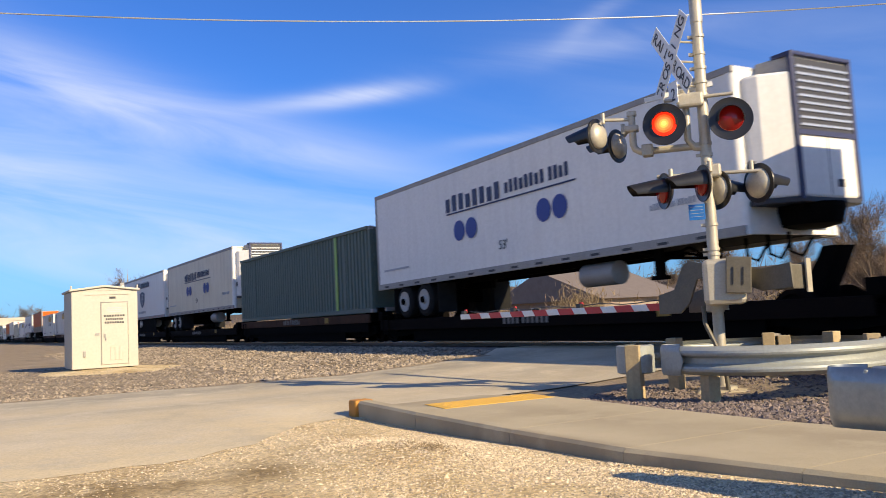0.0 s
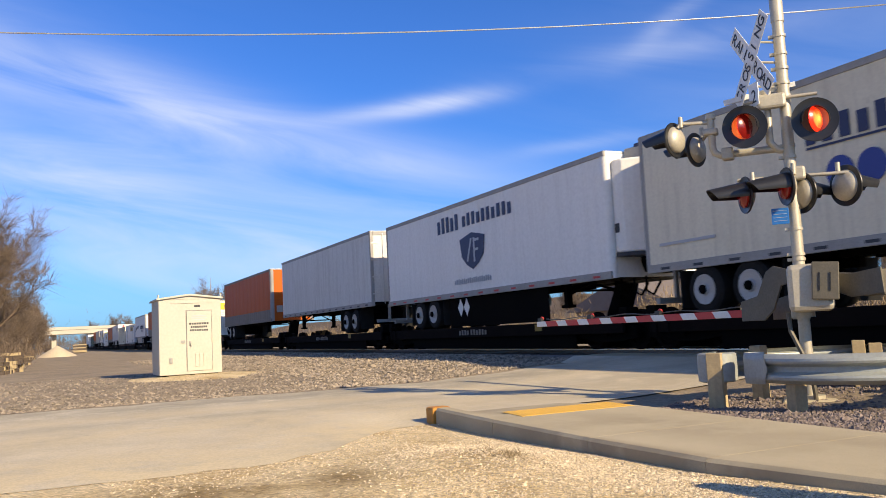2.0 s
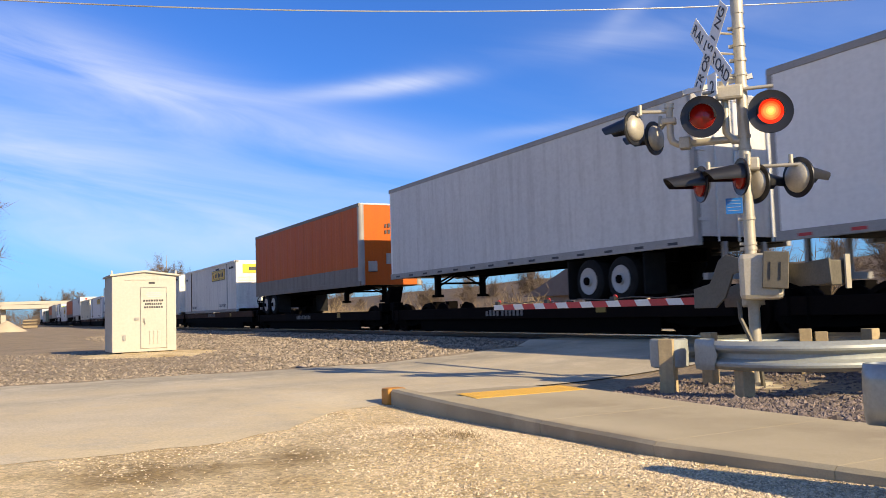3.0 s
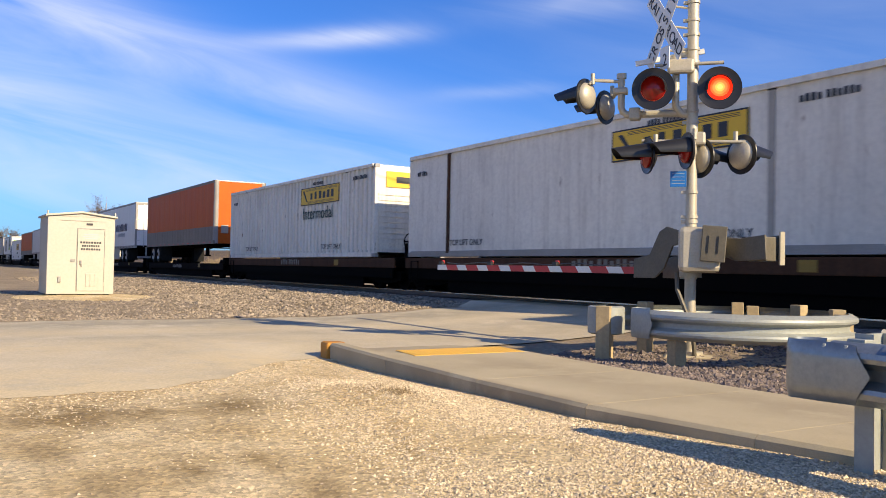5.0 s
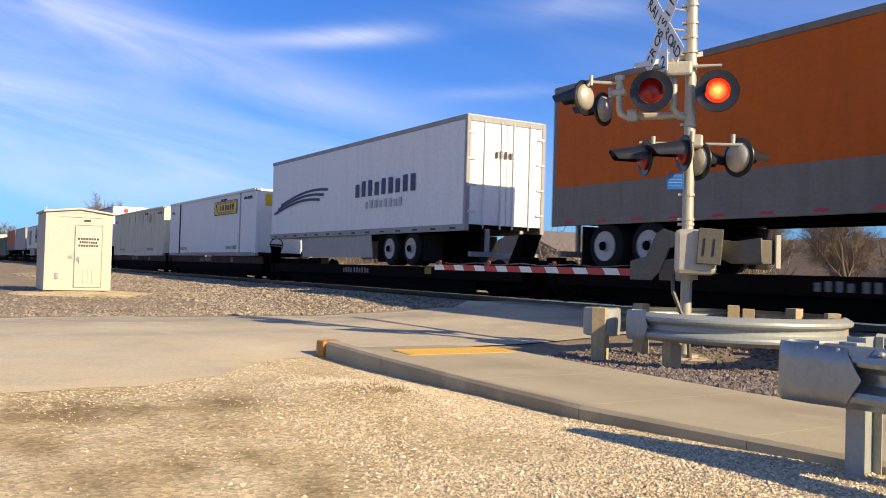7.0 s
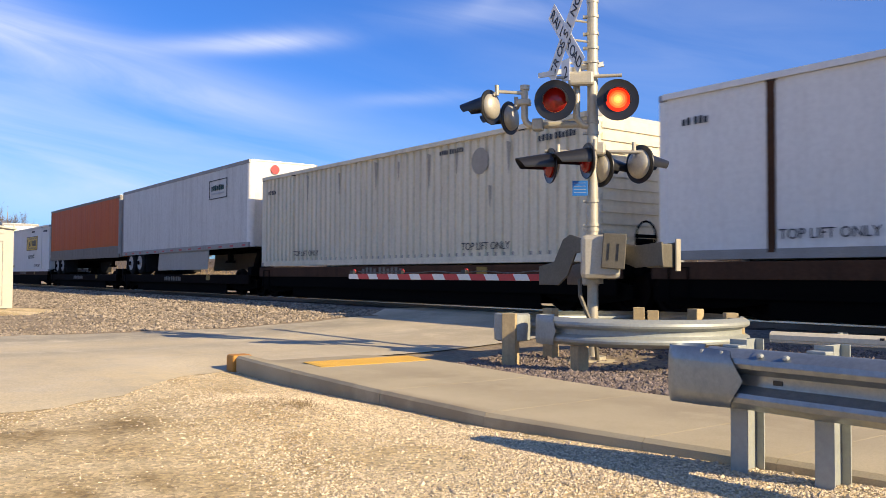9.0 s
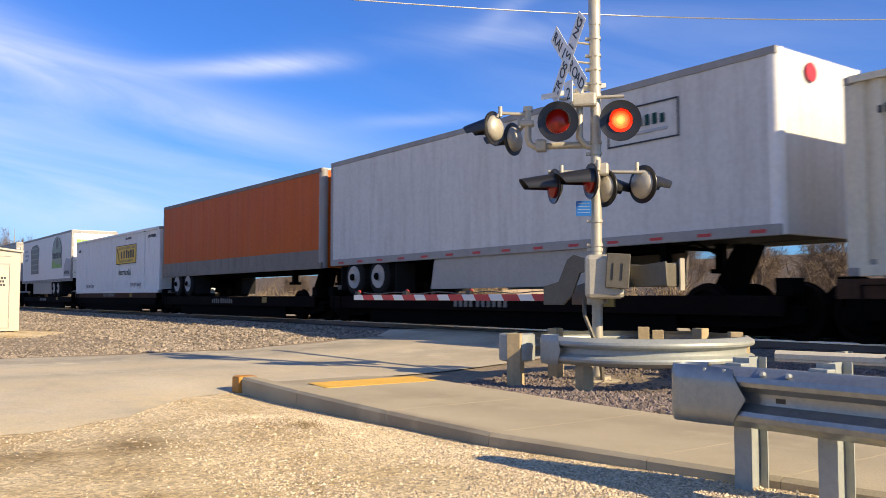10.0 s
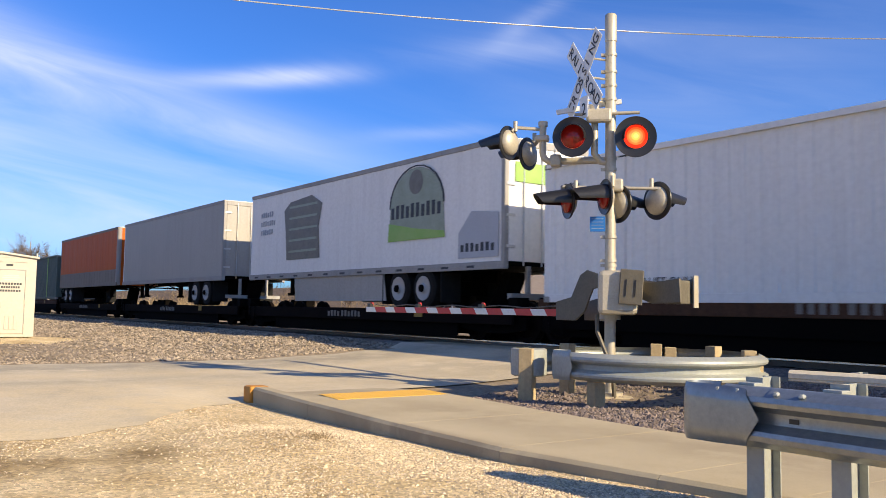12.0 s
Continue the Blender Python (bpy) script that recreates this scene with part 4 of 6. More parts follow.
def flatcar(x, L, hitch=True):
    ob = riding(thing("flatcar", "black and rust-brown skeleton flatcar on two bogies", "railcar", group="flatcars of the train"), x)
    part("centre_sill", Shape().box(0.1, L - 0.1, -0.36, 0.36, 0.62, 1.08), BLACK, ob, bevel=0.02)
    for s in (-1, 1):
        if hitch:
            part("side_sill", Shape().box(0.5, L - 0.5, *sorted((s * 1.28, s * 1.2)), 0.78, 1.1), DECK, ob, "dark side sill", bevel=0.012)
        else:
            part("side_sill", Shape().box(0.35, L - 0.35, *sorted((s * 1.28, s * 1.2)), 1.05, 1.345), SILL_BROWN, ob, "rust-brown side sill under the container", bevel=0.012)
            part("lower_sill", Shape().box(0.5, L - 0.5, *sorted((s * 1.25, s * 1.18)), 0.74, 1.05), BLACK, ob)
        # added black sheet that stands in for the shade below the sill
        part("dark_gap_sheet", Shape().box(2.6, L - 2.6, *sorted((s * 1.19, s * 1.15)), 0.44, 0.78), BLACK, ob)
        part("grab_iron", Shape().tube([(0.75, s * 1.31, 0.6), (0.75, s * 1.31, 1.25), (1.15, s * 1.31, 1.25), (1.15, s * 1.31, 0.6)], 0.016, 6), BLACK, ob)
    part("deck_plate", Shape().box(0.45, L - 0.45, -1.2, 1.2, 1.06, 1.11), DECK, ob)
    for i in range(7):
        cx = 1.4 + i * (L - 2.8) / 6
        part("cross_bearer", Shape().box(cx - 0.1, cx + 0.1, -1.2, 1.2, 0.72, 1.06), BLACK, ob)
    for cx in (0.35, L - 0.65):
        for s in (-1, 1):
            part("container_pedestal", Shape().box(cx, cx + 0.3, *sorted((s * 0.9, s * 1.26)), 1.1, 1.38), BLACK, ob, bevel=0.015)
    if hitch:
        part("hitch", Shape().prism([(L - 2.6, 1.1), (L - 2.2, 1.1), (L - 1.75, 2.0), (L - 2.05, 2.0)], 0.5, pose(0, -0.25, 0)), BLACK, ob, "black trailer hitch stand")
    bar_row("marking", blocks(((4, 0.19), (6, 0.19)), L * 0.42, 0.86 if hitch else 1.11, 0.17 if hitch else 0.2, -1.29), FADED, ob)
    part("yellow_plate", Shape().box(L * 0.72, L * 0.72 + 0.35, -1.288, -1.27, 0.9 if hitch else 1.1, 1.08 if hitch else 1.3), DULL_YELLOW, ob)
    part("coupler", Shape().box(-0.5, 0.15, -0.14, 0.14, 0.7, 0.98), BLACK, ob, bevel=0.02)
    if not hitch:
        part("brake_wheel", Shape().tube([(L - 0.2, -0.75 + 0.28 * math.cos(a), 1.85 + 0.28 * math.sin(a)) for a in [k * math.pi / 8 for k in range(17)]], 0.02, 6)
         .box(L - 0.26, L - 0.18, -1.0, -0.5, 1.82, 1.88).box(L - 0.3, L - 0.18, -0.95, -0.55, 1.1, 1.8), BLACK, ob, "black hand brake wheel", smooth=50)
    bogie(ob, 1.4)
    bogie(ob, L - 1.4)
    return ob


def build_train():
    """Units from the front of the train backwards: kind, where the rear end is at the start, length, look."""
    T, C = trailer, container
    T("white refrigerated trailer with blue discs and lettering bars", -25.08, 14.9, BRIGHT, 1, style="dots", reefer=True, marks=INK, tilt=0.75)
    C("dull green corrugated steel container", -40.24, 14.6, GREEN, style="green")
    T("dusty white refrigerated trailer with blue discs", -56.11, 14.5, CREAM, 1, style="dots", reefer=True, marks=INK)
    T("white refrigerated trailer with a navy shield emblem", -71.92, 14.5, BRIGHT, 1, style="shield", reefer=True, marks=RED, axles=(2.9, 4.1))
    T("plain light grey trailer with doors facing forward", -88.36, 14.6, WHITE, -1, style="plain", marks=INK, axles=(2.4, 3.55), z0=2.25, z1=5.28)
    T("faded orange trailer with grey lower side panels", -105.55, 14.4, ORANGE, 1, style="orange", lower=LOWER, rails=LOWER, marks=None, z1=5.2, low=0.55)
    C("white smooth-sided container with a yellow sign", -124.34, 14.6, WHITE_STEEL, 1.22, style="bright")
    C("white ribbed container with a yellow sign and lettering", -141.27, 14.7, WHITE_STEEL, 0.33, style="signed", z1=4.34)
    T("bright orange trailer with grey lower side panels", -158.4, 14.5, ORANGE, 1, style="orange", lower=LOWER, rails=LOWER, marks=RED, z1=5.2)
    T("white trailer with navy swooshes and side skirt", -176.47, 14.5, BRIGHT, -1, style="navy_word", skirt=True, marks=INK, axles=(2.9, 4.2), skirt_at=(5.4, 3.2))
    C("clean white container with a large yellow sign", -192.9, 14.6, BRIGHT, 1.22, style="bright")
    C("weathered cream corrugated container", -209.18, 14.8, CREAM, 0.28, style="scraped")
    T("white trailer with a small framed emblem and side skirt", -224.5, 14.3, WHITE, 1, style="frame_logo", skirt=True, marks=RED, z0=2.05, z1=4.97, tilt=0.3, axles=(1.3, 2.55), skirt_at=(4.9, 3.7))
    T("orange trailer with a narrow grey lower panel", -239.2, 14.15, ORANGE, 1, style="orange", lower=LOWER, rails=LOWER, marks=None, z0=2.0, z1=4.92, low=0.4)
    C("white container with a yellow sign and dark lettering", -254.05, 14.4, BRIGHT, 0.3, style="signed", ribs=0.022, z1=4.16, z0=1.28, sign_at=(3.2, 0.9, 7.9, 2.67), word_at=(8.35, 2.14, 0.32))
    T("white trailer with printed farm pictures and green badge", -269.45, 14.1, BRIGHT, -1, style="farm", skirt=True, marks=INK, z0=2.1, z1=5.0, axles=(3.2, 4.35), skirt_at=(5.0, 3.5))
    T("dull grey trailer with doors facing forward", -285.67, 13.6, GREY, -1, style="plain", marks=None)
    T("brown-orange trailer with a grey lower panel", -300.28, 13.4, ORANGE, 1, style="orange", lower=LOWER, rails=LOWER, marks=None)
    C("dark green corrugated container", -315.6, 14.2, GREEN, style="green")
    C("white smooth container far down the train", -331.4, 14.6, WHITE, 1.22, style="bright")
    T("plain white trailer far down the train", -348.0, 14.4, WHITE, 1, style="plain", marks=None)
    T("plain white trailer at the front of the string", -6.9, 14.4, WHITE, 1, style="plain", marks=None)
    loads = [(x, ob.name.startswith("semi")) for ob, x, tilt in MOVERS]
    loads = [loads[-1]] + loads[:-1]
    front = -6.9 + 15.8
    for rear, hitch in loads:
        flatcar(rear - 0.55, front - rear, hitch)
        front = rear


def motions():
    times = [0, 1 / 30] + [0.5 * k for k in range(1, 24)] + [12 - 1 / 30, 12]
    for ob, x, tilt in MOVERS:
        walk(ob, [(t, pose(x + run(t), TRACK_Y, 0, 0, -tilt, 0)) for t in times])
    # the two lamps that face the lot flash in turn: each lens makes half a turn at every beat
    for ob, p, late in BEACONS:
        rows = [(0.0, 180 * late)]
        for k in range(23):
            t, a = 0.42 + 0.5136 * k, 180 * (late + k)
            rows += [(t, a), (t + 1 / 30, a + 60), (t + 2 / 30, a + 120), (t + 0.1, a + 180)]
        rows = [q for q in rows if q[0] <= 12] + [(12.0, 180 * (late + 23))]
        walk(ob, [(t, Matrix.Translation(p) @ pose(0, 0, 0, 0, 0, a)) for t, a in rows])
    # the wheels roll on the rails; those that stay far down the line are left out
    start = {ob: x for ob, x, tilt in MOVERS}
    for ob, w, x in WHEELS:
        if start[ob] > -275:
            walk(w, [(k / 30, pose(x, 0, 0.84, 0, math.degrees(run(k / 30) / WHEEL_R), 0)) for k in range(361)])


build_train()
# ---------------------------------------------------------------- pavement, track and stones
WOOD = surface("weathered_post_wood", (0.47, 0.36, 0.2), 0.8, second=(0.3, 0.23, 0.13), patch=3, grain=30, amount=0.5, bump=0.3, streak=0.4, streak_col=(0.16, 0.12, 0.08))
ZINC = surface("dull_galvanised_steel", (0.36, 0.375, 0.345), 0.5, 0.2, second=(0.26, 0.275, 0.26), patch=4, grain=25, amount=0.45, bump=0.05)
ZINC_DARK = surface("weathered_blue_grey_zinc", (0.3, 0.325, 0.33), 0.34, 0.6, second=(0.2, 0.225, 0.235), patch=5, grain=25, amount=0.55, bump=0.06, streak=0.3, streak_col=(0.32, 0.33, 0.32))
# the sunlight on the far rail is put into this cream colour
PALE_RAIL = surface("sunlit_cream_rail", (0.72, 0.64, 0.47), 0.6, second=(0.55, 0.48, 0.34), patch=2, grain=25, amount=0.45, bump=0.1)
SILVER = surface("aluminium_paint", (0.5, 0.455, 0.36), 0.45, 0.3, second=(0.36, 0.32, 0.24), patch=6, grain=40, amount=0.4, bump=0.06)
DULL = surface("dirty_grey_casting", (0.14, 0.125, 0.095), 0.55, 0.3, second=(0.09, 0.08, 0.06), patch=6, grain=40, amount=0.5, bump=0.08)
SIGNAL_BLACK = surface("signal_black_paint", (0.012, 0.012, 0.013), 0.35, second=(0.03, 0.03, 0.03), patch=6, amount=0.3)
SIGN_WHITE = surface("sign_white", (0.74, 0.74, 0.72), 0.4, second=(0.6, 0.6, 0.56), patch=5, amount=0.3)
SIGN_BLUE = surface("sign_blue", (0.02, 0.16, 0.5), 0.4, amount=0.2)
KERB_PAINT = surface("worn_yellow_kerb_paint", (0.5, 0.2, 0.015), 0.7, second=(0.4, 0.22, 0.05), patch=7, grain=50, amount=0.6, bump=0.2)
PAD_YELLOW = surface("yellow_warning_pad", (0.72, 0.42, 0.05), 0.7, second=(0.6, 0.36, 0.08), patch=4, grain=60, amount=0.5, bump=0.2)
SHED_PAINT = surface("cream_white_shed_paint", (0.47, 0.435, 0.36), 0.5, second=(0.4, 0.37, 0.3), patch=1.2, grain=14, amount=0.35, bump=0.03, streak=0.15, streak_col=(0.45, 0.38, 0.28))
RAIL_STEEL = surface("rail_steel", (0.2, 0.15, 0.12), 0.5, 0.5, second=(0.12, 0.08, 0.06), amount=0.5)
RAIL_TOP = surface("polished_rail_head", (0.7, 0.69, 0.67), 0.22, 1.0, amount=0.15)
TIE = surface("tarred_sleeper_wood", (0.07, 0.05, 0.035), 0.9, second=(0.12, 0.09, 0.07), patch=3, amount=0.5, bump=0.3)
PEBBLE = surface("pale_crushed_limestone", (0.6, 0.49, 0.335), 0.9, second=(0.4, 0.31, 0.19), patch=5, amount=0.5, island=0.5)
STONE = surface("pinkish_grey_ballast_stone", (0.2, 0.155, 0.13), 0.9, second=(0.12, 0.1, 0.09), patch=5, amount=0.5, island=0.5)
PALE_STONE = surface("dusty_ballast_stone", (0.3, 0.245, 0.18), 0.9, second=(0.16, 0.125, 0.09), patch=5, amount=0.5, island=0.6)
LENS_LIT = glowing("lit_red_lens", (0.6, 0.02, 0.01), (1.0, 0.03, 0.008), 0.8)
LENS_CORE = [glowing("red_lamp_core", (0.9, 0.2, 0.05), (1.0, g, g * 0.15), k) for g, k in ((0.055, 1.2), (0.11, 1.6), (0.2, 2.0), (0.32, 2.4))]
LENS_DIM = glowing("dim_red_lens", (0.16, 0.006, 0.004), (1.0, 0.03, 0.015), 0.02)

KERB = [(-9.45, 4.21), (-7.7, 4.06), (-5.87, 3.95), (-4.46, 3.92), (-3.2, 4.09), (-1.6, 4.33), (2.0, 4.88), (8.0, 5.8)]
BACK = [(-9.45, 5.95), (-7.7, 5.88), (-5.87, 5.72), (-4.46, 5.66), (-3.2, 5.78), (-1.6, 6.0), (2.0, 6.55), (8.0, 7.5)]


def build_pavement():
    """Concrete slabs cast end to end, with a kerb face towards the lot."""
    walk_way = thing("pavement", "pale concrete pavement with a rough kerb face", "pavement", kind="structure")
    cuts = []
    for i in range(len(KERB) - 1):
        n = 1 if i < 4 else 2
        for k in range(n):
            f = k / n
            cuts.append(tuple(tuple(a + (b - a) * f for a, b in zip(line[i], line[i + 1])) for line in (KERB, BACK)))
    cuts.append((KERB[-1], BACK[-1]))
    for (f0, b0), (f1, b1) in zip(cuts, cuts[1:]):
        s = Shape()
        g = 0.002
        top = 0.13
        za = 0.05 if f0[0] < -9.4 else top
        nx = 5
        rows = []
        for i in range(nx + 1):
            u = (g + (1 - 2 * g) * i / nx)
            fx_, fy_ = f0[0] + (f1[0] - f0[0]) * u, f0[1] + (f1[1] - f0[1]) * u
            bx_, by_ = b0[0] + (b1[0] - b0[0]) * u, b0[1] + (b1[1] - b0[1]) * u
            zt = top if za == top else za + (top - za) * min(1.0, u / 0.75)
            jag = 0.012 * noise.noise((fx_ * 6, fy_ * 6, 2.0))
            rows.append([(fx_, fy_ + jag, -0.22), (fx_, fy_ + jag * 0.6, top - 0.025), (fx_, fy_ + 0.03, top), (fx_, fy_ + 0.16, top), (fx_, fy_ + 0.2, zt), (bx_, by_, zt), (bx_, by_, -0.22)])
        for r in rows:
            s.v += r
        m = 7
        for i in range(nx):
            for j in range(m):
                a, b = i * m + j, i * m + (j + 1) % m
                s.f.append((a, b, b + m, a + m))
        s.f += [tuple(range(m)), tuple(reversed(range(nx * m, nx * m + m)))]
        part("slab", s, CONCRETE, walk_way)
    part("painted_kerb_end", Shape().box(-9.64, -9.42, 4.17, 4.42, -0.2, 0.137), KERB_PAINT, walk_way, "worn yellow painted kerb end", bevel=0.03)
    pad = part("warning_pad", Shape().prism([(-8.3, 4.5), (-7.72, 4.42), (-7.7, 5.82), (-8.28, 5.9)], 0.004, Matrix(((1, 0, 0, 0), (0, 0, 1, 0), (0, 1, 0, 0.131), (0, 0, 0, 1)))), PAD_YELLOW, walk_way, "yellow tactile warning pad")
    dome = mesh_of("dome", Shape().lathe((0, 0, 0), (0, 0, 1), ((0, 0.014), (0.004, 0.012), (0.006, 0.004)), 6))
    for i in range(9):
        for j in range(21):
            part("dome", dome, PAD_YELLOW, pad, at=pose(-8.26 + i * 0.062, 4.56 + j * 0.062, 0.134))


def build_track():
    bed = Shape()
    prof = ((10.2, 0.04), (11.0, 0.16), (11.9, 0.26), (14.9, 0.26), (15.8, 0.12), (17.2, -0.05))
    for x in (-700.0, 120.0):
        bed.v += [(x, y, z) for y, z in prof]
    n = len(prof)
    bed.f = [(i, i + 1, i + 1 + n, i + n) for i in range(n - 1)]
    tagged(part("track_bed", bed, BALLAST_BED, smooth=60), "grey-brown crushed stone bed under the track", kind="structure")
    line = thing("railway_track", "railway track with worn steel rails on dark sleepers", "railway track", kind="structure")
    for y in (TRACK_Y - 0.755, TRACK_Y + 0.755):
        part("rail", Shape().box(-700, 120, y - 0.065, y + 0.065, 0.24, 0.262).box(-700, 120, y - 0.012, y + 0.012, 0.262, 0.36), RAIL_STEEL, line)
        part("rail_head", Shape().box(-700, 120, y - 0.036, y + 0.036, 0.36, 0.4), RAIL_TOP, line, "bright worn rail head", bevel=0.006)
    tie = mesh_of("sleeper", Shape().box(-0.11, 0.11, -1.3, 1.3, 0.14, 0.272))
    for i in range(150):
        part("sleeper", tie, TIE, line, at=pose(-82 + i * 0.55, TRACK_Y, 0))
    cross = thing("crossing_deck", "pale concrete level crossing panels between the rails", "level crossing", kind="structure")
    for i in range(6):
        x = -17.2 + i * 1.42
        for y0, y1 in ((11.35, 12.52), (12.78, 14.02), (14.28, 15.4)):
            part("panel", Shape().box(x, x + 1.4, y0, y1, 0.0, 0.385 if y0 > 12 else 0.3), CONCRETE, cross, bevel=0.01)
    # the ramp from the road onto the panels, and the road beyond
    r = Shape().add([(-17.2, 11.35, 0.3), (-8.68, 11.35, 0.3), (-9.5, 10.4, 0.2), (-16.3, 10.4, 0.2)], ((0, 3, 2, 1),))
    tagged(part("road_ramp", r, ASPHALT), "asphalt ramp onto the crossing", kind="structure")
    r = Shape().add([(-17.0, 15.4, 0.3), (-9.0, 15.4, 0.3), (-9.0, 90, -0.3), (-17.0, 90, -0.3)], ((0, 1, 2, 3),))
    tagged(part("far_road", r, ASPHALT), "asphalt road beyond the crossing", kind="structure")


ROCK_F = ((0, 2, 4), (2, 1, 4), (1, 3, 4), (3, 0, 4), (2, 0, 5), (1, 2, 5), (3, 1, 5), (0, 3, 5))


def stones(name, count, place, size, material, label, seed, category="gravel"):
    """Loose stones: small jittered octahedra, half sunk."""
    rng = np.random.default_rng(seed)
    base = np.array(((1, 0, 0), (-1, 0, 0), (0, 1, 0), (0, -1, 0), (0, 0, 1), (0, 0, -1)), float)
    xy = place(rng, count)
    count = len(xy)
    s = size * np.exp(rng.normal(0, 0.28, count))
    v = base[None] * (1 + rng.uniform(-0.35, 0.35, (count, 6, 3))) + rng.uniform(-0.25, 0.25, (count, 6, 3))
    v *= s[:, None, None] * np.stack([rng.uniform(0.7, 1.3, count), rng.uniform(0.7, 1.3, count), rng.uniform(0.45, 0.8, count)], 1)[:, None]
    a = rng.uniform(0, 6.28, count)
    c, d = np.cos(a)[:, None], np.sin(a)[:, None]
    x, y = v[..., 0] * c - v[..., 1] * d, v[..., 0] * d + v[..., 1] * c
    v = np.stack([x, y, v[..., 2]], -1)
    z = np.array([height(p[0], p[1]) for p in xy]) + s * 0.15
    v += np.concatenate([xy, z[:, None]], 1)[:, None]
    f = (np.array(ROCK_F)[None] + 6 * np.arange(count)[:, None, None]).reshape(-1, 3)
    me = bpy.data.meshes.new(name)
    me.from_pydata(v.reshape(-1, 3).tolist(), [], f.tolist())
    return tagged(part(name, me, material), label, category, kind="stuff")


def build_stones():
    def lot(rng, n):
        p = np.stack([rng.uniform(-8.5, 0.2, n), rng.uniform(0.6, 4.3, n)], 1)
        front = np.interp(p[:, 0], [k[0] for k in KERB], [k[1] for k in KERB])
        near = np.interp(p[:, 0], [-8, -6.7, -3.1, -1.5, 0], [3.7, 2.6, 1.9, 1.0, 0.5])
        thick = np.clip((p[:, 1] - near) / 1.3 + 0.33, 0.035, 1.0) * np.clip((p[:, 0] + 8.6) / 2.2, 0.04, 1)
        lumps = np.array([noise.noise((a * 0.9, b * 1.6, 5.0)) for a, b in p])
        ok = (p[:, 1] < front - 0.02) & (rng.uniform(0, 1, n) < thick * np.clip(0.75 + 1.2 * lumps, 0.1, 1.2)) & (np.hypot(p[:, 0], p[:, 1]) > 1.6)
        return p[ok]

    stones("gravel", 230000, lot, 0.0066, PEBBLE, "pale crushed limestone gravel over tan dirt", 3)
    def near_lot(rng, n):
        p = lot(rng, n)
        return p[(p[:, 0] > -4.6) & (rng.uniform(0, 1, len(p)) < np.clip((p[:, 0] + 5.0) / 3.0, 0, 1))]

    stones("coarse_gravel", 40000, near_lot, 0.0098, PEBBLE, "larger pale limestone chips over the dirt", 4)

    def road_grit(rng, n):
        p = np.stack([rng.uniform(-11.5, -6.2, n), rng.uniform(0.4, 4.4, n)], 1)
        e = np.array([road_edge(b) for b in p[:, 1]])
        return p[rng.uniform(0, 1, n) < np.exp(-((p[:, 0] - e) / 0.9) ** 2) * 0.6]

    stones("road_grit", 40000, road_grit, 0.006, PEBBLE, "loose pale grit along the road edge", 5)

    def bed(rng, n):
        p = np.stack([rng.uniform(-8.6, 2.5, n), rng.uniform(5.6, 10.6, n)], 1)
        back = np.interp(p[:, 0], [k[0] for k in BACK], [k[1] for k in BACK])
        edge = -8.35 + 0.25 * np.sin(p[:, 1] * 2.3)
        d = np.hypot((p[:, 0] + 6.7) / 1.25, (p[:, 1] - 8.2) / 0.85)
        keep = (p[:, 1] > back + 0.02) & (p[:, 0] > edge) & (rng.uniform(0, 1, n) < np.clip(d - 0.35, 0.12, 1))
        return p[keep]

    stones("mast_bed_stones", 42000, bed, 0.021, STONE, "pinkish-grey ballast stones round the signal mast", 6)

    def verge(rng, n):
        x = -16.6 - 44 * rng.uniform(0, 1, n) ** 1.7
        y = rng.uniform(4.6, 11.6, n)
        lumps = np.array([noise.noise((a * 0.35, b * 0.7, 9.0)) for a, b in zip(x, y)])
        return np.stack([x, y], 1)[rng.uniform(0, 1, n) < np.clip((y - 4.4) / 2.2, 0, 1) * np.clip(0.9 + lumps, 0.2, 1)]

    stones("verge_stones", 34000, verge, 0.034, PALE_STONE, "dusty ballast stones along the track side", 7)

    def left_verge(rng, n):
        x = -16.5 - 16 * rng.uniform(0, 1, n) ** 2.0
        return np.stack([x, rng.uniform(-3.0, 5.2, n)], 1)

    stones("yard_stones", 9000, left_verge, 0.022, PALE_STONE, "scattered stones on the dirt yard", 8)


build_pavement()
build_track()
build_stones()


# ---------------------------------------------------------------- guard rails
W_BEAM = ((0.012, 0.156), (-0.012, 0.152), (-0.075, 0.112), (-0.082, 0.085), (-0.075, 0.062), (-0.006, 0.028), (-0.002, 0.0),
          (-0.006, -0.028), (-0.075, -0.062), (-0.082, -0.085), (-0.075, -0.112), (-0.012, -0.152), (0.012, -0.156))


def sweep(path, profile, z, thick=0.006):
    """A thin rolled profile (offset to the right of the path, height) along a plan path."""
    s = Shape()
    pts = [Vector((*p, 0)) for p in path]
    m = len(profile)
    for i, p in enumerate(pts):
        w = (pts[min(i + 1, len(pts) - 1)] - pts[max(i - 1, 0)]).normalized()
        side = Vector((-w.y, w.x, 0))
        for k in (0, 1):
            s.v += [tuple(p + side * (o + thick * k) + Vector((0, 0, z + h))) for o, h in profile]
    for i in range(len(pts) - 1):
        a, b = i * 2 * m, (i + 1) * 2 * m
        for j in range(m - 1):
            s.f += [(a + j, b + j, b + j + 1, a + j + 1), (a + m + j, a + m + j + 1, b + m + j + 1, b + m + j)]
        s.f += [(a, a + m, b + m, b), (a + m - 1, b + m - 1, b + 2 * m - 1, a + 2 * m - 1)]
    for e in (0, (len(pts) - 1) * 2 * m):
        s.f += [(e + j, e + j + 1, e + m + j + 1, e + m + j) for j in range(m - 1)]
    return s


def plate(h):
    return tuple((-0.092, h * (0.5 - k / 8)) for k in range(9))


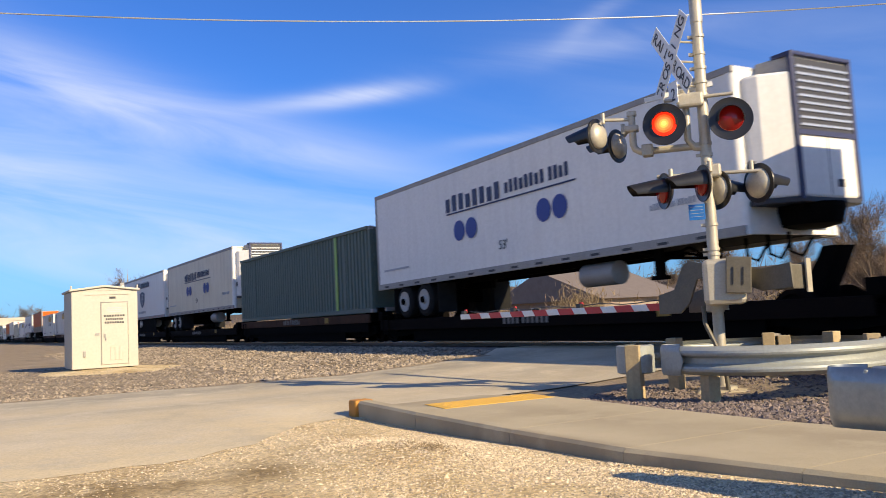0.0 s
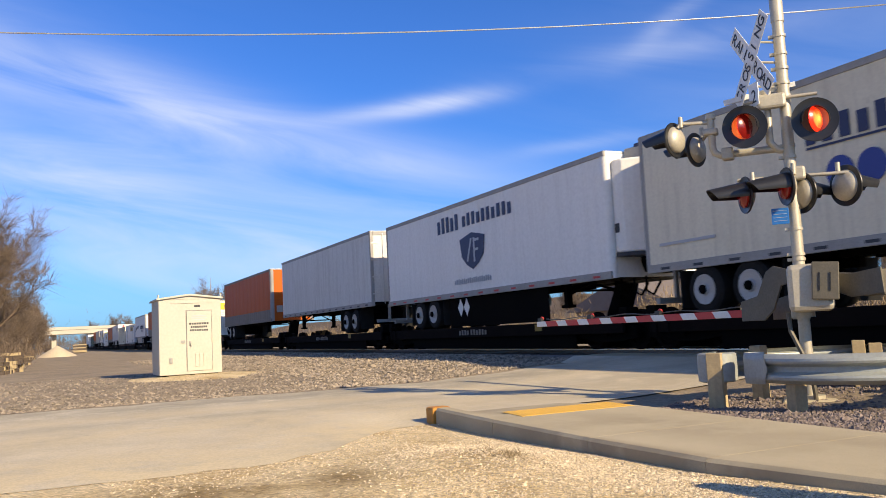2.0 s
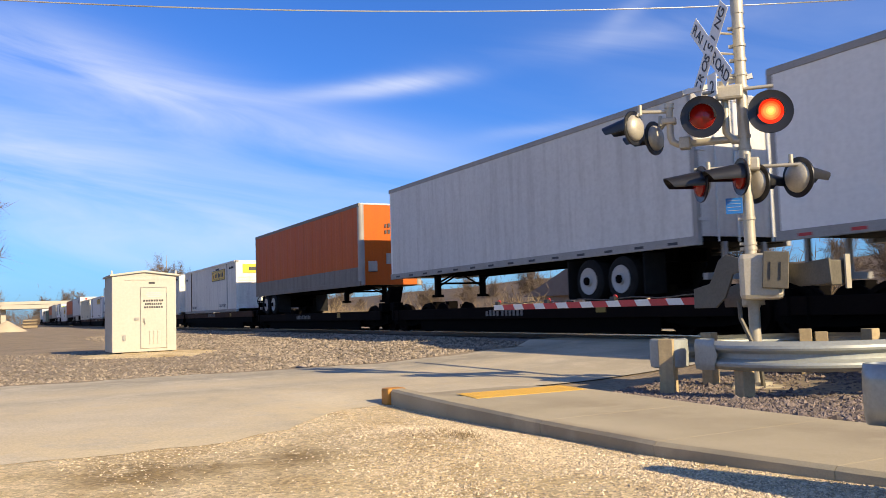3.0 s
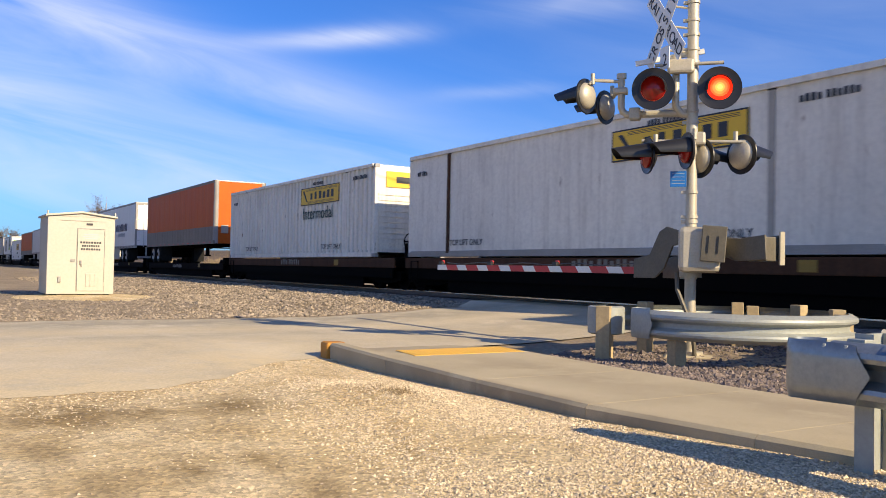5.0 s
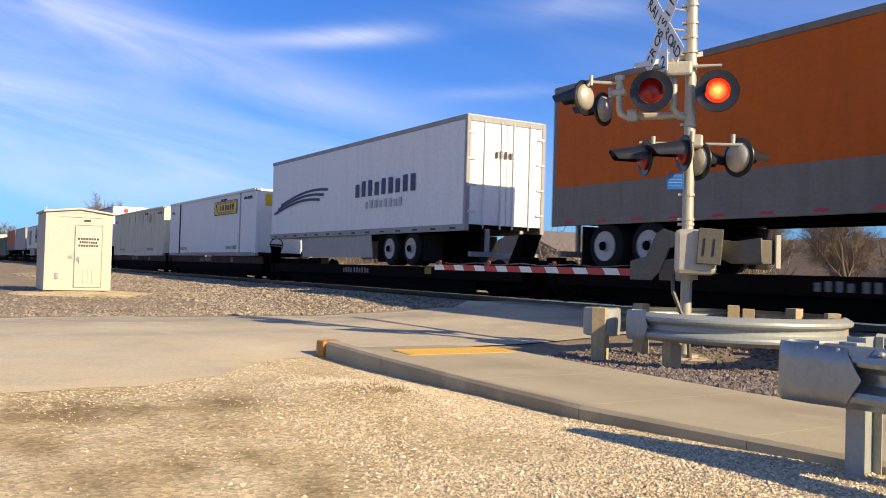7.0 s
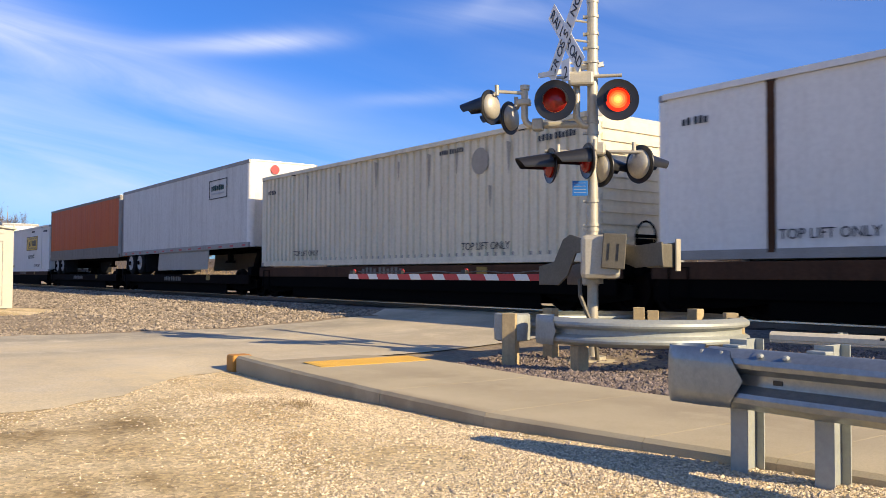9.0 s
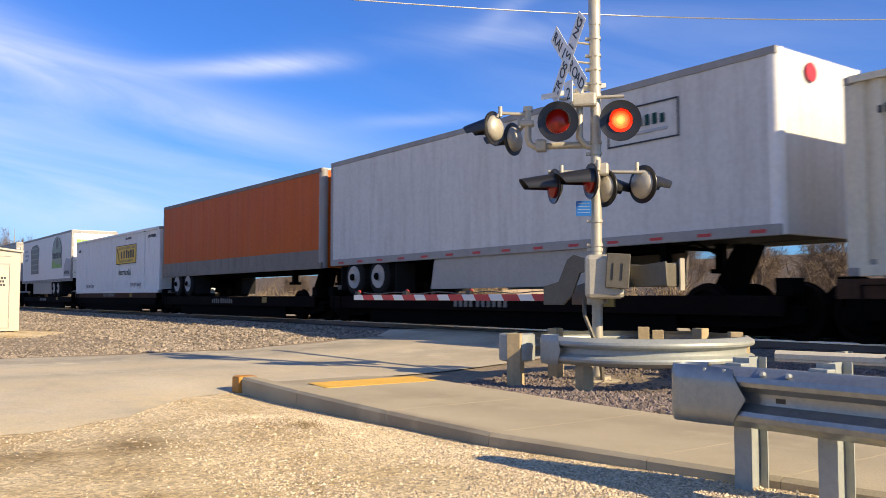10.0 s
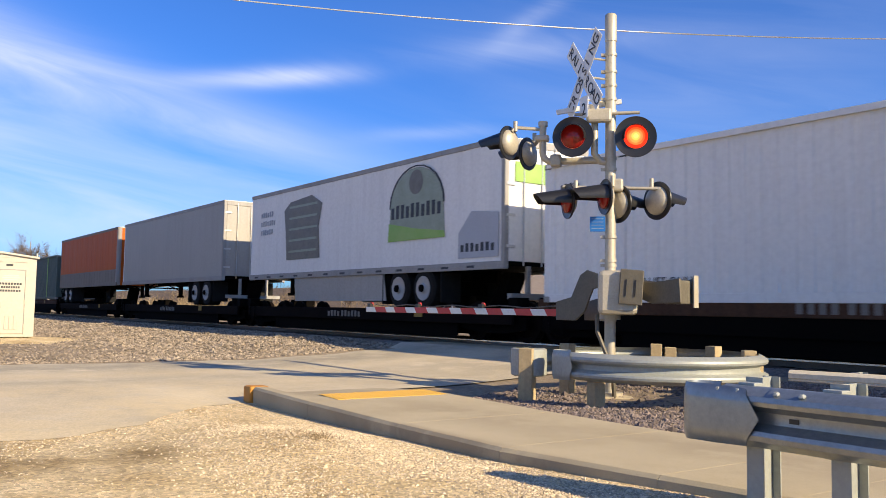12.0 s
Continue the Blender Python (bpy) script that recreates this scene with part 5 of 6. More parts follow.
def curl(p, way, turn, r, n=9, angle=200):
    """A rolled-back end: an arc that starts at p, runs along way and turns to the side given."""
    w = Vector((*way, 0)).normalized()
    side = Vector((-w.y, w.x, 0)) * turn
    c = Vector((*p, 0)) + side * r
    return [tuple((c - side * r * math.cos(radians(angle * k / n)) + w * r * math.sin(radians(angle * k / n))).xy) for k in range(n + 1)]


def steel_post(parent, x, y, top):
    g = height(x, y)
    half = [(-0.05, -0.079), (0.05, -0.079), (0.05, -0.071), (0.004, -0.071), (0.004, 0.071), (0.05, 0.071), (0.05, 0.079), (-0.05, 0.079), (-0.05, 0.071), (-0.004, 0.071), (-0.004, -0.071), (-0.05, -0.071)]
    part("post", Shape().prism(half, top - g + 0.2, Matrix(((1, 0, 0, x), (0, 0, 1, y), (0, 1, 0, g - 0.2), (0, 0, 0, 1)))), ZINC, parent, "galvanised I-section post")


def bolt(parent, p, way, r=0.018):
    part("bolt", Shape().lathe(p, way, ((0, r), (0.006, r), (0.016, r * 0.5)), 8), ZINC, parent, smooth=30)


def end_shoe(tip, way, h, arrow, r=0.11):
    """A flared flat shoe: arrow-shaped where it laps the beam, rolled back at its free end.
    tip: where the flat part ends; way: towards the free end; the rolled end turns to the left of way's reverse."""
    s = Shape()
    w = Vector((*way, 0)).normalized()
    back = Vector((w.y, -w.x, 0))        # side of the posts
    nv = 9
    rows = []
    cols = [("lap", 1.0), ("lap", 0.55), ("flat", 0.12), ("flat", 0.24)] + [("arc", k) for k in range(1, 10)]
    for kind, k in cols:
        row = []
        for j in range(nv):
            v = 1 - 2 * j / (nv - 1)
            flare = h / 2 * (1.0 if kind != "lap" else 1 - 0.06 * k)
            lip = 0.03 * max(0.0, abs(v) - 0.72) / 0.28
            if kind == "lap":
                d = -arrow * k * (1 - 0.55 * abs(v)) + 0.0
                p = Vector((*tip, 0)) + w * d + back * (lip - 0.004)
            elif kind == "flat":
                p = Vector((*tip, 0)) + w * k + back * lip
            else:
                a = radians(21 * k)
                p = Vector((*tip, 0)) + w * (0.24 + r * math.sin(a)) + back * (lip * 0.5 + r * (1 - math.cos(a)))
            row.append((p.x, p.y, v * flare))
        rows.append(row)
    t = back * 0.006
    for row in rows:
        s.v += row
    n0 = len(s.v)
    for row in rows:
        s.v += [(p[0] + t.x, p[1] + t.y, p[2]) for p in row]
    for i in range(len(rows) - 1):
        for j in range(nv - 1):
            a = i * nv + j
            s.f += [(a, a + 1, a + nv + 1, a + nv), (n0 + a, n0 + a + nv, n0 + a + nv + 1, n0 + a + 1)]
    return s


def build_near_rail():
    rail = thing("guard_rail", "straight galvanised guard rail with flared end on steel posts", "guard rail")
    y, z = 3.95, 0.565
    part("beam", sweep([(x, y) for x in (-2.62, -2.2, -1.0, 0.4, 2.0)], W_BEAM, z), ZINC_DARK, rail, smooth=25)
    part("beam_lap", sweep([(x, y - 0.008) for x in (-2.33, -1.9, -1.2, 0.4, 2.0)], W_BEAM, z), ZINC_DARK, rail, "overlapping beam length", smooth=25)
    part("end_shoe", end_shoe((-2.53, y - 0.088), (-1, 0), 0.305, 0.17), ZINC_DARK, rail, "flared rolled end shoe", smooth=35, at=pose(0, 0, z, 0, 0, 0))
    for x in (-2.5, -2.03, -0.6, 0.9):
        steel_post(rail, x, y + 0.16, 0.76)
        part("spacer_block", Shape().box(x - 0.05, x + 0.05, y + 0.01, y + 0.085, z - 0.16, z + 0.17), ZINC, rail, bevel=0.006)
    for bx in (-2.62, -2.5, -2.28, -2.14):
        bolt(rail, (bx, y - 0.06, z + 0.128), (0, -0.45, 0.9))
    part("slot", Shape().box(-2.24, -2.19, y - 0.016, y - 0.008, z - 0.012, z + 0.012), SIGNAL_BLACK, rail)


def wood_post(parent, x, y, top, w=0.15, turn=0.0):
    g = height(x, y)
    part("post", Shape().box(-w / 2, w / 2, -w / 2, w / 2, g - 0.2, top), WOOD, parent, "weathered square timber post", bevel=0.008, at=pose(x, y, 0, 0, 0, turn))


def build_round_rail():
    """A rail bent round the signal mast, open towards the road side."""
    rail = thing("guard_rail", "galvanised guard rail bent round the signal mast on timber posts", "guard rail")
    c = Vector((-6.72, 8.22))
    arc = [(c.x + 1.2 * math.cos(radians(a)), c.y + 1.2 * math.sin(radians(a))) for a in range(-104, 141, 7)]
    arc += [(-7.9, 8.62), (-8.02, 8.2), (-8.04, 7.8), (-7.98, 7.4), (-7.86, 7.05)]
    z = 0.47
    part("beam", sweep(arc, W_BEAM, z), ZINC, rail, smooth=25)
    first, nxt = Vector(arc[0]), Vector(arc[1])
    w = (first - nxt).normalized()
    out = Vector((w.y, -w.x)) * -0.09
    part("end_shoe", end_shoe(tuple(first - w * 0.05 + out), w, 0.34, 0.16), ZINC, rail, "flat flared end shoe", smooth=35, at=pose(0, 0, z))
    last, prv = Vector(arc[-1]), Vector(arc[-2])
    w = (last - prv).normalized()
    e2 = [tuple(prv), tuple(last)] + curl(tuple(last + w * 0.02), w, 1, 0.13, 8, 230)
    flat = ((-0.06, 0.17), (-0.09, 0.155), (-0.094, 0.0), (-0.09, -0.155), (-0.06, -0.17))
    part("end_shoe", sweep(e2, flat, z), ZINC, rail, "rolled end shoe", smooth=35)
    for x, y, top, turn in ((-6.65, 7.13, 0.6, -10), (-7.44, 9.08, 0.68, 40), (-7.3, 9.2, 0.64, 40), (-6.69, 9.3, 0.68, 0), (-6.0, 9.05, 0.66, 50), (-5.72, 8.75, 0.62, 60), (-7.86, 7.85, 0.68, 10), (-5.66, 8.05, 0.6, 80)):
        wood_post(rail, x, y, top, 0.15, turn)
    wood_post(rail, -7.62, 6.95, 0.64, 0.17, 30)


def build_far_rail():
    """An assumed rail beyond the mast, coloured as if sunlit, running away along the track."""
    rail = thing("guard_rail", "guard rail in a sunlit cream tone behind the signal on steel posts", "guard rail")
    z = 0.44
    ends = ((-5.2, 8.62), (-3.6, 9.02), (-1.4, 9.57), (2.6, 10.57), (7.0, 11.0))
    face = ((0.03, 0.055), (0.0, 0.052), (-0.03, 0.02), (-0.03, -0.03), (-0.018, -0.038), (-0.03, -0.046), (-0.026, -0.06), (0.0, -0.065))
    part("beam", sweep(ends, face, z, 0.02), PALE_RAIL, rail, smooth=25)
    for x, y in ((-4.6, 8.87), (-2.7, 9.35), (-0.5, 9.9), (2.0, 10.52)):
        steel_post(rail, x, y + 0.09, z + 0.06)
    for x, y in ((-4.1, 8.87), (-2.95, 9.155), (-1.9, 9.42)):
        part("bolt_hole", Shape().box(x - 0.02, x + 0.02, y - 0.012, y + 0.02, z + 0.01, z + 0.035), SIGNAL_BLACK, rail)


build_near_rail()
build_round_rail()
build_far_rail()


# ---------------------------------------------------------------- the crossing signal
MAST = pose(-7.26, 8.0, 0.0, 0, 0, 42.0)     # its x axis runs across the view, y away


def way_of(world):
    return (MAST.to_3x3().inverted() @ Vector(world)).normalized()


BEACONS = []     # revolving lenses: object, place, half turns out of step


def signal_lamp(parent, p, face, lens, flashing=None, r=0.255):
    """A round background plate with housing behind, hood and lens before it."""
    p, w = Vector(p), Vector(face).normalized()
    ring = ((-0.012, 0.152), (-0.012, r), (0.0, r + 0.004), (0.012, r), (0.004, r - 0.03), (0.004, 0.152), (-0.012, 0.152))
    head = part("lamp_head", Shape().lathe(p, w, ring, 32, caps=False), SIGNAL_BLACK, parent, "round black signal background plate", smooth=30)
    part("housing", Shape().lathe(p, -w, ((0.012, r * 0.77), (0.03, r * 0.75), (0.06, r * 0.66), (0.085, r * 0.45), (0.098, r * 0.2), (0.1, 0.0)), 24, caps=False), SILVER, head, "silver painted domed lamp housing", smooth=40)
    if flashing is None:
        part("lens", Shape().lathe(p + w * 0.012, w, ((0, 0.15), (0.02, 0.148), (0.045, 0.11), (0.055, 0.0)), 28), lens, head, "red lamp lens", smooth=40)
    else:
        # an added revolving lens imitates flashing: one side glows, the other is plain red
        n = 28
        prof = ((0.05, 0.0), (0.047, 0.03), (0.044, 0.055), (0.04, 0.085), (0.034, 0.112), (0.0, 0.15), (-0.034, 0.112), (-0.05, 0.0))
        shape = Shape().lathe((0, 0, 0), w, prof, n, caps=False)
        ob = part("lens", shape, LENS_DIM, head, "red lamp lens, revolving to imitate flashing", smooth=40, at=Matrix.Translation(p + w * 0.01))
        for m in (*reversed(LENS_CORE), LENS_LIT):
            ob.data.materials.append(m)
        for f in ob.data.polygons:
            c = sum((ob.data.vertices[i].co for i in f.vertices), Vector()) / len(f.vertices)
            d = (c - w * c.dot(w)).length
            if c.dot(w) > 0.0:
                f.material_index = 1 + sum(d > k for k in (0.028, 0.053, 0.082, 0.105))
        BEACONS.append((ob, p + w * 0.01, flashing))
    # hood: three quarters of a tube, cut away below, longer at the top
    s = w.cross(Vector((0, 0, 1))).normalized()
    u = s.cross(w).normalized()
    h = Shape()
    n = 22
    cut = 1.0 if flashing is None else 0.3
    for i in range(n + 1):
        a = radians(-12 + 204 * i / n)
        rad = s * math.cos(a) + u * math.sin(a)
        reach = (0.38 + 0.08 * math.sin(a)) * cut
        tip = rad * (0.165 - 0.065 * cut) + w * reach - u * 0.02 * cut
        h.v += [tuple(p + rad * 0.165 + w * 0.005), tuple(p + tip), tuple(p + rad * 0.158 + w * 0.005), tuple(p + tip - rad * 0.007)]
    for i in range(n):
        a, b = 4 * i, 4 * i + 4
        h.f += [(a, b, b + 1, a + 1), (a + 2, a + 3, b + 3, b + 2), (a + 1, b + 1, b + 3, a + 3), (a, a + 2, b + 2, b)]
    h.f += [(0, 1, 3, 2), (4 * n, 4 * n + 2, 4 * n + 3, 4 * n + 1)]
    part("hood", h, SIGNAL_BLACK, head, "black sheet metal hood", smooth=40)
    part("clamp", Shape().tube([p - w * 0.1 + Vector((0, 0, 0.14)), p - w * 0.1 + Vector((0, 0, 0.27))], 0.028, 10), SILVER, head, smooth=40)
    return head


def build_signal():
    mast = thing("crossing_signal", "silver railway crossing signal mast with red lamps", "crossing signal", MAST)
    part("mast_pole", Shape().tube([(0, 0, 0.0), (0, 0, 4.9)], 0.068, 20).tube([(0, 0, 0.0), (0, 0, 0.1)], 0.16, 16), SILVER, mast, "silver painted steel pole", smooth=40)
    part("pole_cap", Shape().lathe((0, 0, 4.55), (0, 0, 1), ((0, 0.076), (0.34, 0.076), (0.36, 0.06), (0.37, 0.0)), 20), SILVER, mast, smooth=40)
    for z in (4.36, 4.14, 3.96, 3.78, 3.62, 3.02, 2.88, 2.02, 1.72, 1.66, 0.98):
        part("band", Shape().tube([(0, 0, z), (0, 0, z + 0.035)], 0.08, 18).box(-0.12, -0.06, -0.025, 0.025, z, z + 0.035), SILVER, mast, smooth=40)
    toward = Vector((0, -1, 0))
    # upper cross arm with the two lamps that face the lot
    part("junction_box", Shape().box(-0.3, 0.02, -0.16, -0.06, 3.48, 3.66), SILVER, mast, "silver cast junction box", bevel=0.035)
    part("cross_arm", Shape().tube([(-0.45, -0.08, 3.6), (0.36, -0.08, 3.6)], 0.022, 10).tube([(-0.2, -0.02, 3.66), (-0.2, -0.02, 3.72)], 0.06, 14), SILVER, mast, smooth=40)
    signal_lamp(mast, (-0.46, -0.2, 3.29), toward, LENS_DIM, 0)
    signal_lamp(mast, (0.31, -0.2, 3.27), (0.06, -1, 0), LENS_DIM, 1)
    part("support_pipe", Shape().tube([(-0.2, -0.02, 3.66), (-0.2, -0.02, 3.1), (-0.12, 0, 3.0), (0, 0, 2.98)], 0.045, 12), SILVER, mast, smooth=40)
    part("support_pipe", Shape().tube([(0.0, 0.02, 3.02), (-0.78, 0.02, 3.02), (-0.84, 0.02, 3.06), (-0.86, 0.02, 3.12), (-0.86, 0.02, 3.5)], 0.045, 14), SILVER, mast, "silver bent pipe arm", smooth=40)
    part("pipe_cap", Shape().tube([(-0.86, 0.02, 3.48), (-0.86, 0.02, 3.54)], 0.062, 14), SILVER, mast, smooth=40)
    part("clamp", Shape().box(-0.96, -0.78, -0.05, 0.09, 3.28, 3.36), SILVER, mast, bevel=0.02)
    part("clamp", Shape().box(-0.76, -0.62, -0.06, 0.1, 2.95, 3.1), SILVER, mast, bevel=0.02)
    west = way_of((-1, -0.3, 0))
    side = way_of((0, 1, 0))
    part("cross_arm", Shape().tube([(-0.86, 0.02, 3.44), (-1.22, -0.06, 3.46), (-1.25, -0.08, 3.4)], 0.022, 10).tube([(-0.86, 0.02, 3.4), (-1.0, 0.4, 3.32)], 0.022, 10), SILVER, mast, smooth=40)
    signal_lamp(mast, (-1.3, -0.02, 3.27), west, LENS_DIM, None, 0.22)
    signal_lamp(mast, (-1.1, 0.42, 3.2), west, LENS_DIM, None, 0.22)
    # lower arm: a pair towards each approach of the road
    part("cross_arm", Shape().tube([(-0.6, -0.02, 2.68), (0.62, -0.02, 2.64)], 0.022, 10), SILVER, mast, smooth=40)
    part("junction_box", Shape().box(-0.02, 0.16, -0.16, -0.02, 2.6, 2.76), SILVER, mast, "silver cast junction box", bevel=0.03)
    south, north = way_of((-0.4, -0.92, 0)), way_of((0.1, 1, 0))
    signal_lamp(mast, (-0.52, -0.12, 2.48), south, LENS_DIM, None, 0.22)
    signal_lamp(mast, (-0.06, -0.22, 2.52), south, LENS_DIM, None, 0.22)
    signal_lamp(mast, (0.1, 0.05, 2.46), north, LENS_DIM, None, 0.24)
    signal_lamp(mast, (0.58, 0.06, 2.5), north, LENS_DIM, None, 0.24)
    part("information_sign", Shape().box(-0.25, -0.06, -0.09, -0.075, 2.1, 2.29), SIGN_BLUE, mast, "small blue notice plate", bevel=0.003)
    for i in range(4):
        part("notice_line", Shape().box(-0.23, -0.08, -0.095, -0.088, 2.137 + i * 0.04, 2.142 + i * 0.04), GHOST, mast)
    # crossbuck turned to the road
    turn = math.degrees(math.atan2(way_of((0.95, -0.3, 0)).y, way_of((0.95, -0.3, 0)).x))
    c = Matrix.Translation((-0.33, -0.12, 4.1)) @ pose(0, 0, 0, 0, 0, turn)
    buck = part("crossbuck", Shape().box(-0.6, 0.6, -0.004, 0.004, -0.115, 0.115, pose(0, 0, 0, 0, 48, 0)), SIGN_WHITE, mast, "white crossbuck sign with black words", bevel=0.002, at=c)
    part("blade", Shape().box(-0.6, 0.6, -0.014, -0.006, -0.115, 0.115, pose(0, 0, 0, 0, -48, 0)), SIGN_WHITE, buck, bevel=0.002)
    for i, ch in enumerate("CROSSING"):
        lettering("letter", ch, 0.135, INK, buck, pose(0, -0.02, 0, 0, -48, 0) @ pose(-0.55 + i * 0.14, 0, -0.068, 90))
    for i, ch in enumerate("RAIL ROAD"):
        if ch != " ":
            lettering("letter", ch, 0.135, INK, buck, pose(0, -0.008, 0, 0, 48, 0) @ pose(-0.56 + i * 0.128, 0, -0.068, 90))
    plate2 = part("track_number_sign", Shape().box(-0.11, 0.11, -0.004, 0.004, -0.14, 0.14), SIGN_WHITE, mast, "white track count plate", at=c @ pose(0.0, 0.0, -0.42))
    lettering("letter", "2", 0.16, INK, plate2, pose(-0.05, -0.006, -0.1, 90))
    part("back_sign", Shape().box(-0.42, 0.42, -0.02, 0.02, -0.03, 0.03, pose(0, 0, 0, 0, -8, 0)), SIGN_WHITE, mast, "edge of a sign facing the other way", at=Matrix.Translation((-0.28, 0.12, 3.74)))
    for z in (4.3, 4.05, 3.75):
        part("bracket", Shape().tube([(0, 0, z), (-0.3, -0.1, z + 0.03)], 0.014, 6), SILVER, mast)
    # gate mechanism
    part("mechanism", Shape().box(-0.14, 0.34, -0.4, 0.1, 1.06, 1.6), SILVER, mast, "rounded silver gate mechanism case", bevel=0.06)
    cover = part("mechanism_cover", Shape().box(0.02, 0.3, -0.47, -0.41, 1.2, 1.62), DULL, mast, "grey flat cover plate with two slots", bevel=0.01, at=pose(0, 0, 0, 0, 4, 0))
    for sx in (0.09, 0.2):
        part("slot", Shape().box(sx, sx + 0.014, -0.48, -0.465, 1.3, 1.5), SIGNAL_BLACK, cover)
    part("flange", Shape().tube([(0, 0, 1.0), (0, 0, 1.08)], 0.13, 16), SILVER, mast, smooth=40)
    part("cable_pipe", Shape().tube([(-0.16, -0.12, 1.06), (-0.15, -0.16, 0.85), (-0.05, -0.2, 0.6), (0.03, -0.2, 0.4), (0.06, -0.16, 0.05)], 0.026, 8), DULL, mast, "grey bent cable conduit", smooth=40)
    along = way_of((-1, 0, 0))
    aa = math.degrees(math.atan2(along.y, along.x))      # the arm's axis
    A = pose(0, 0, 0, 0, 0, aa)
    for d, e in ((-0.36, -0.36), (0.16, -0.12)):
        part("arm_bracket", Shape().prism([(0.0, 1.56), (0.22, 1.62), (0.34, 1.56), (0.5, 1.28), (0.78, 1.22), (0.78, 0.98), (0.42, 0.98), (0.26, 1.1), (0.12, 1.38), (0.0, 1.4)], 0.03, A @ pose(0, d, 0)), DULL, mast, "dark grey arm side plate", bevel=0.006)
        part("counterweight_arm", Shape().prism([(0.05, 1.55), (-0.25, 1.5), (-0.6, 1.46), (-1.0, 1.5), (-1.02, 1.22), (-0.6, 1.2), (-0.3, 1.3), (0.0, 1.36)], 0.03, A @ pose(0, e, 0)), DULL, mast, "dark grey counterweight arm", bevel=0.006)
    part("counterweight", Shape().box(-1.0, -0.78, -0.33, -0.12, 1.2, 1.48, A), DULL, mast, "counterweight slab", bevel=0.012)
    part("counterweight_plate", Shape().box(-1.05, -1.03, -0.38, -0.3, 1.16, 1.54, A), SILVER, mast)
    # the lowered arm, striped red and white
    arm = part("gate_arm", Shape().box(0.55, 5.95, -0.025, 0.025, 1.03, 1.12, A), SIGN_WHITE, mast, "lowered gate arm with red and white stripes", bevel=0.006)
    n = 8
    for i in range(n):
        a = 0.78 + i * (5.1 / n)
        part("red_stripe", Shape().prism([(a, 1.028), (a + 0.34, 1.028), (a + 0.41, 1.122), (a + 0.07, 1.122)], 0.06, A @ pose(0, -0.03, 0)), RED, arm)
    for a in (5.85, 4.3, 2.6):
        lamp = part("arm_lamp", Shape().box(a - 0.05, a + 0.05, -0.03, 0.03, 1.12, 1.18, A), SIGNAL_BLACK, arm)
        part("arm_lens", Shape().lathe(A @ Vector((a, -0.02, 1.17)), A.to_3x3() @ Vector((0, -1, 0)), ((0, 0.04), (0.03, 0.035), (0.04, 0)), 12), RED, lamp, smooth=40)
    part("lamp_cable", Shape().tube([A @ Vector((0.7 + k * 0.25, -0.03, 1.15 + 0.015 * math.sin(k * 1.3))) for k in range(21)], 0.008, 5), SIGNAL_BLACK, arm)
    part("footing", Shape().box(-0.3, 0.3, -0.3, 0.3, -0.1, 0.06), CONCRETE, mast, "concrete footing", bevel=0.03)


build_signal()
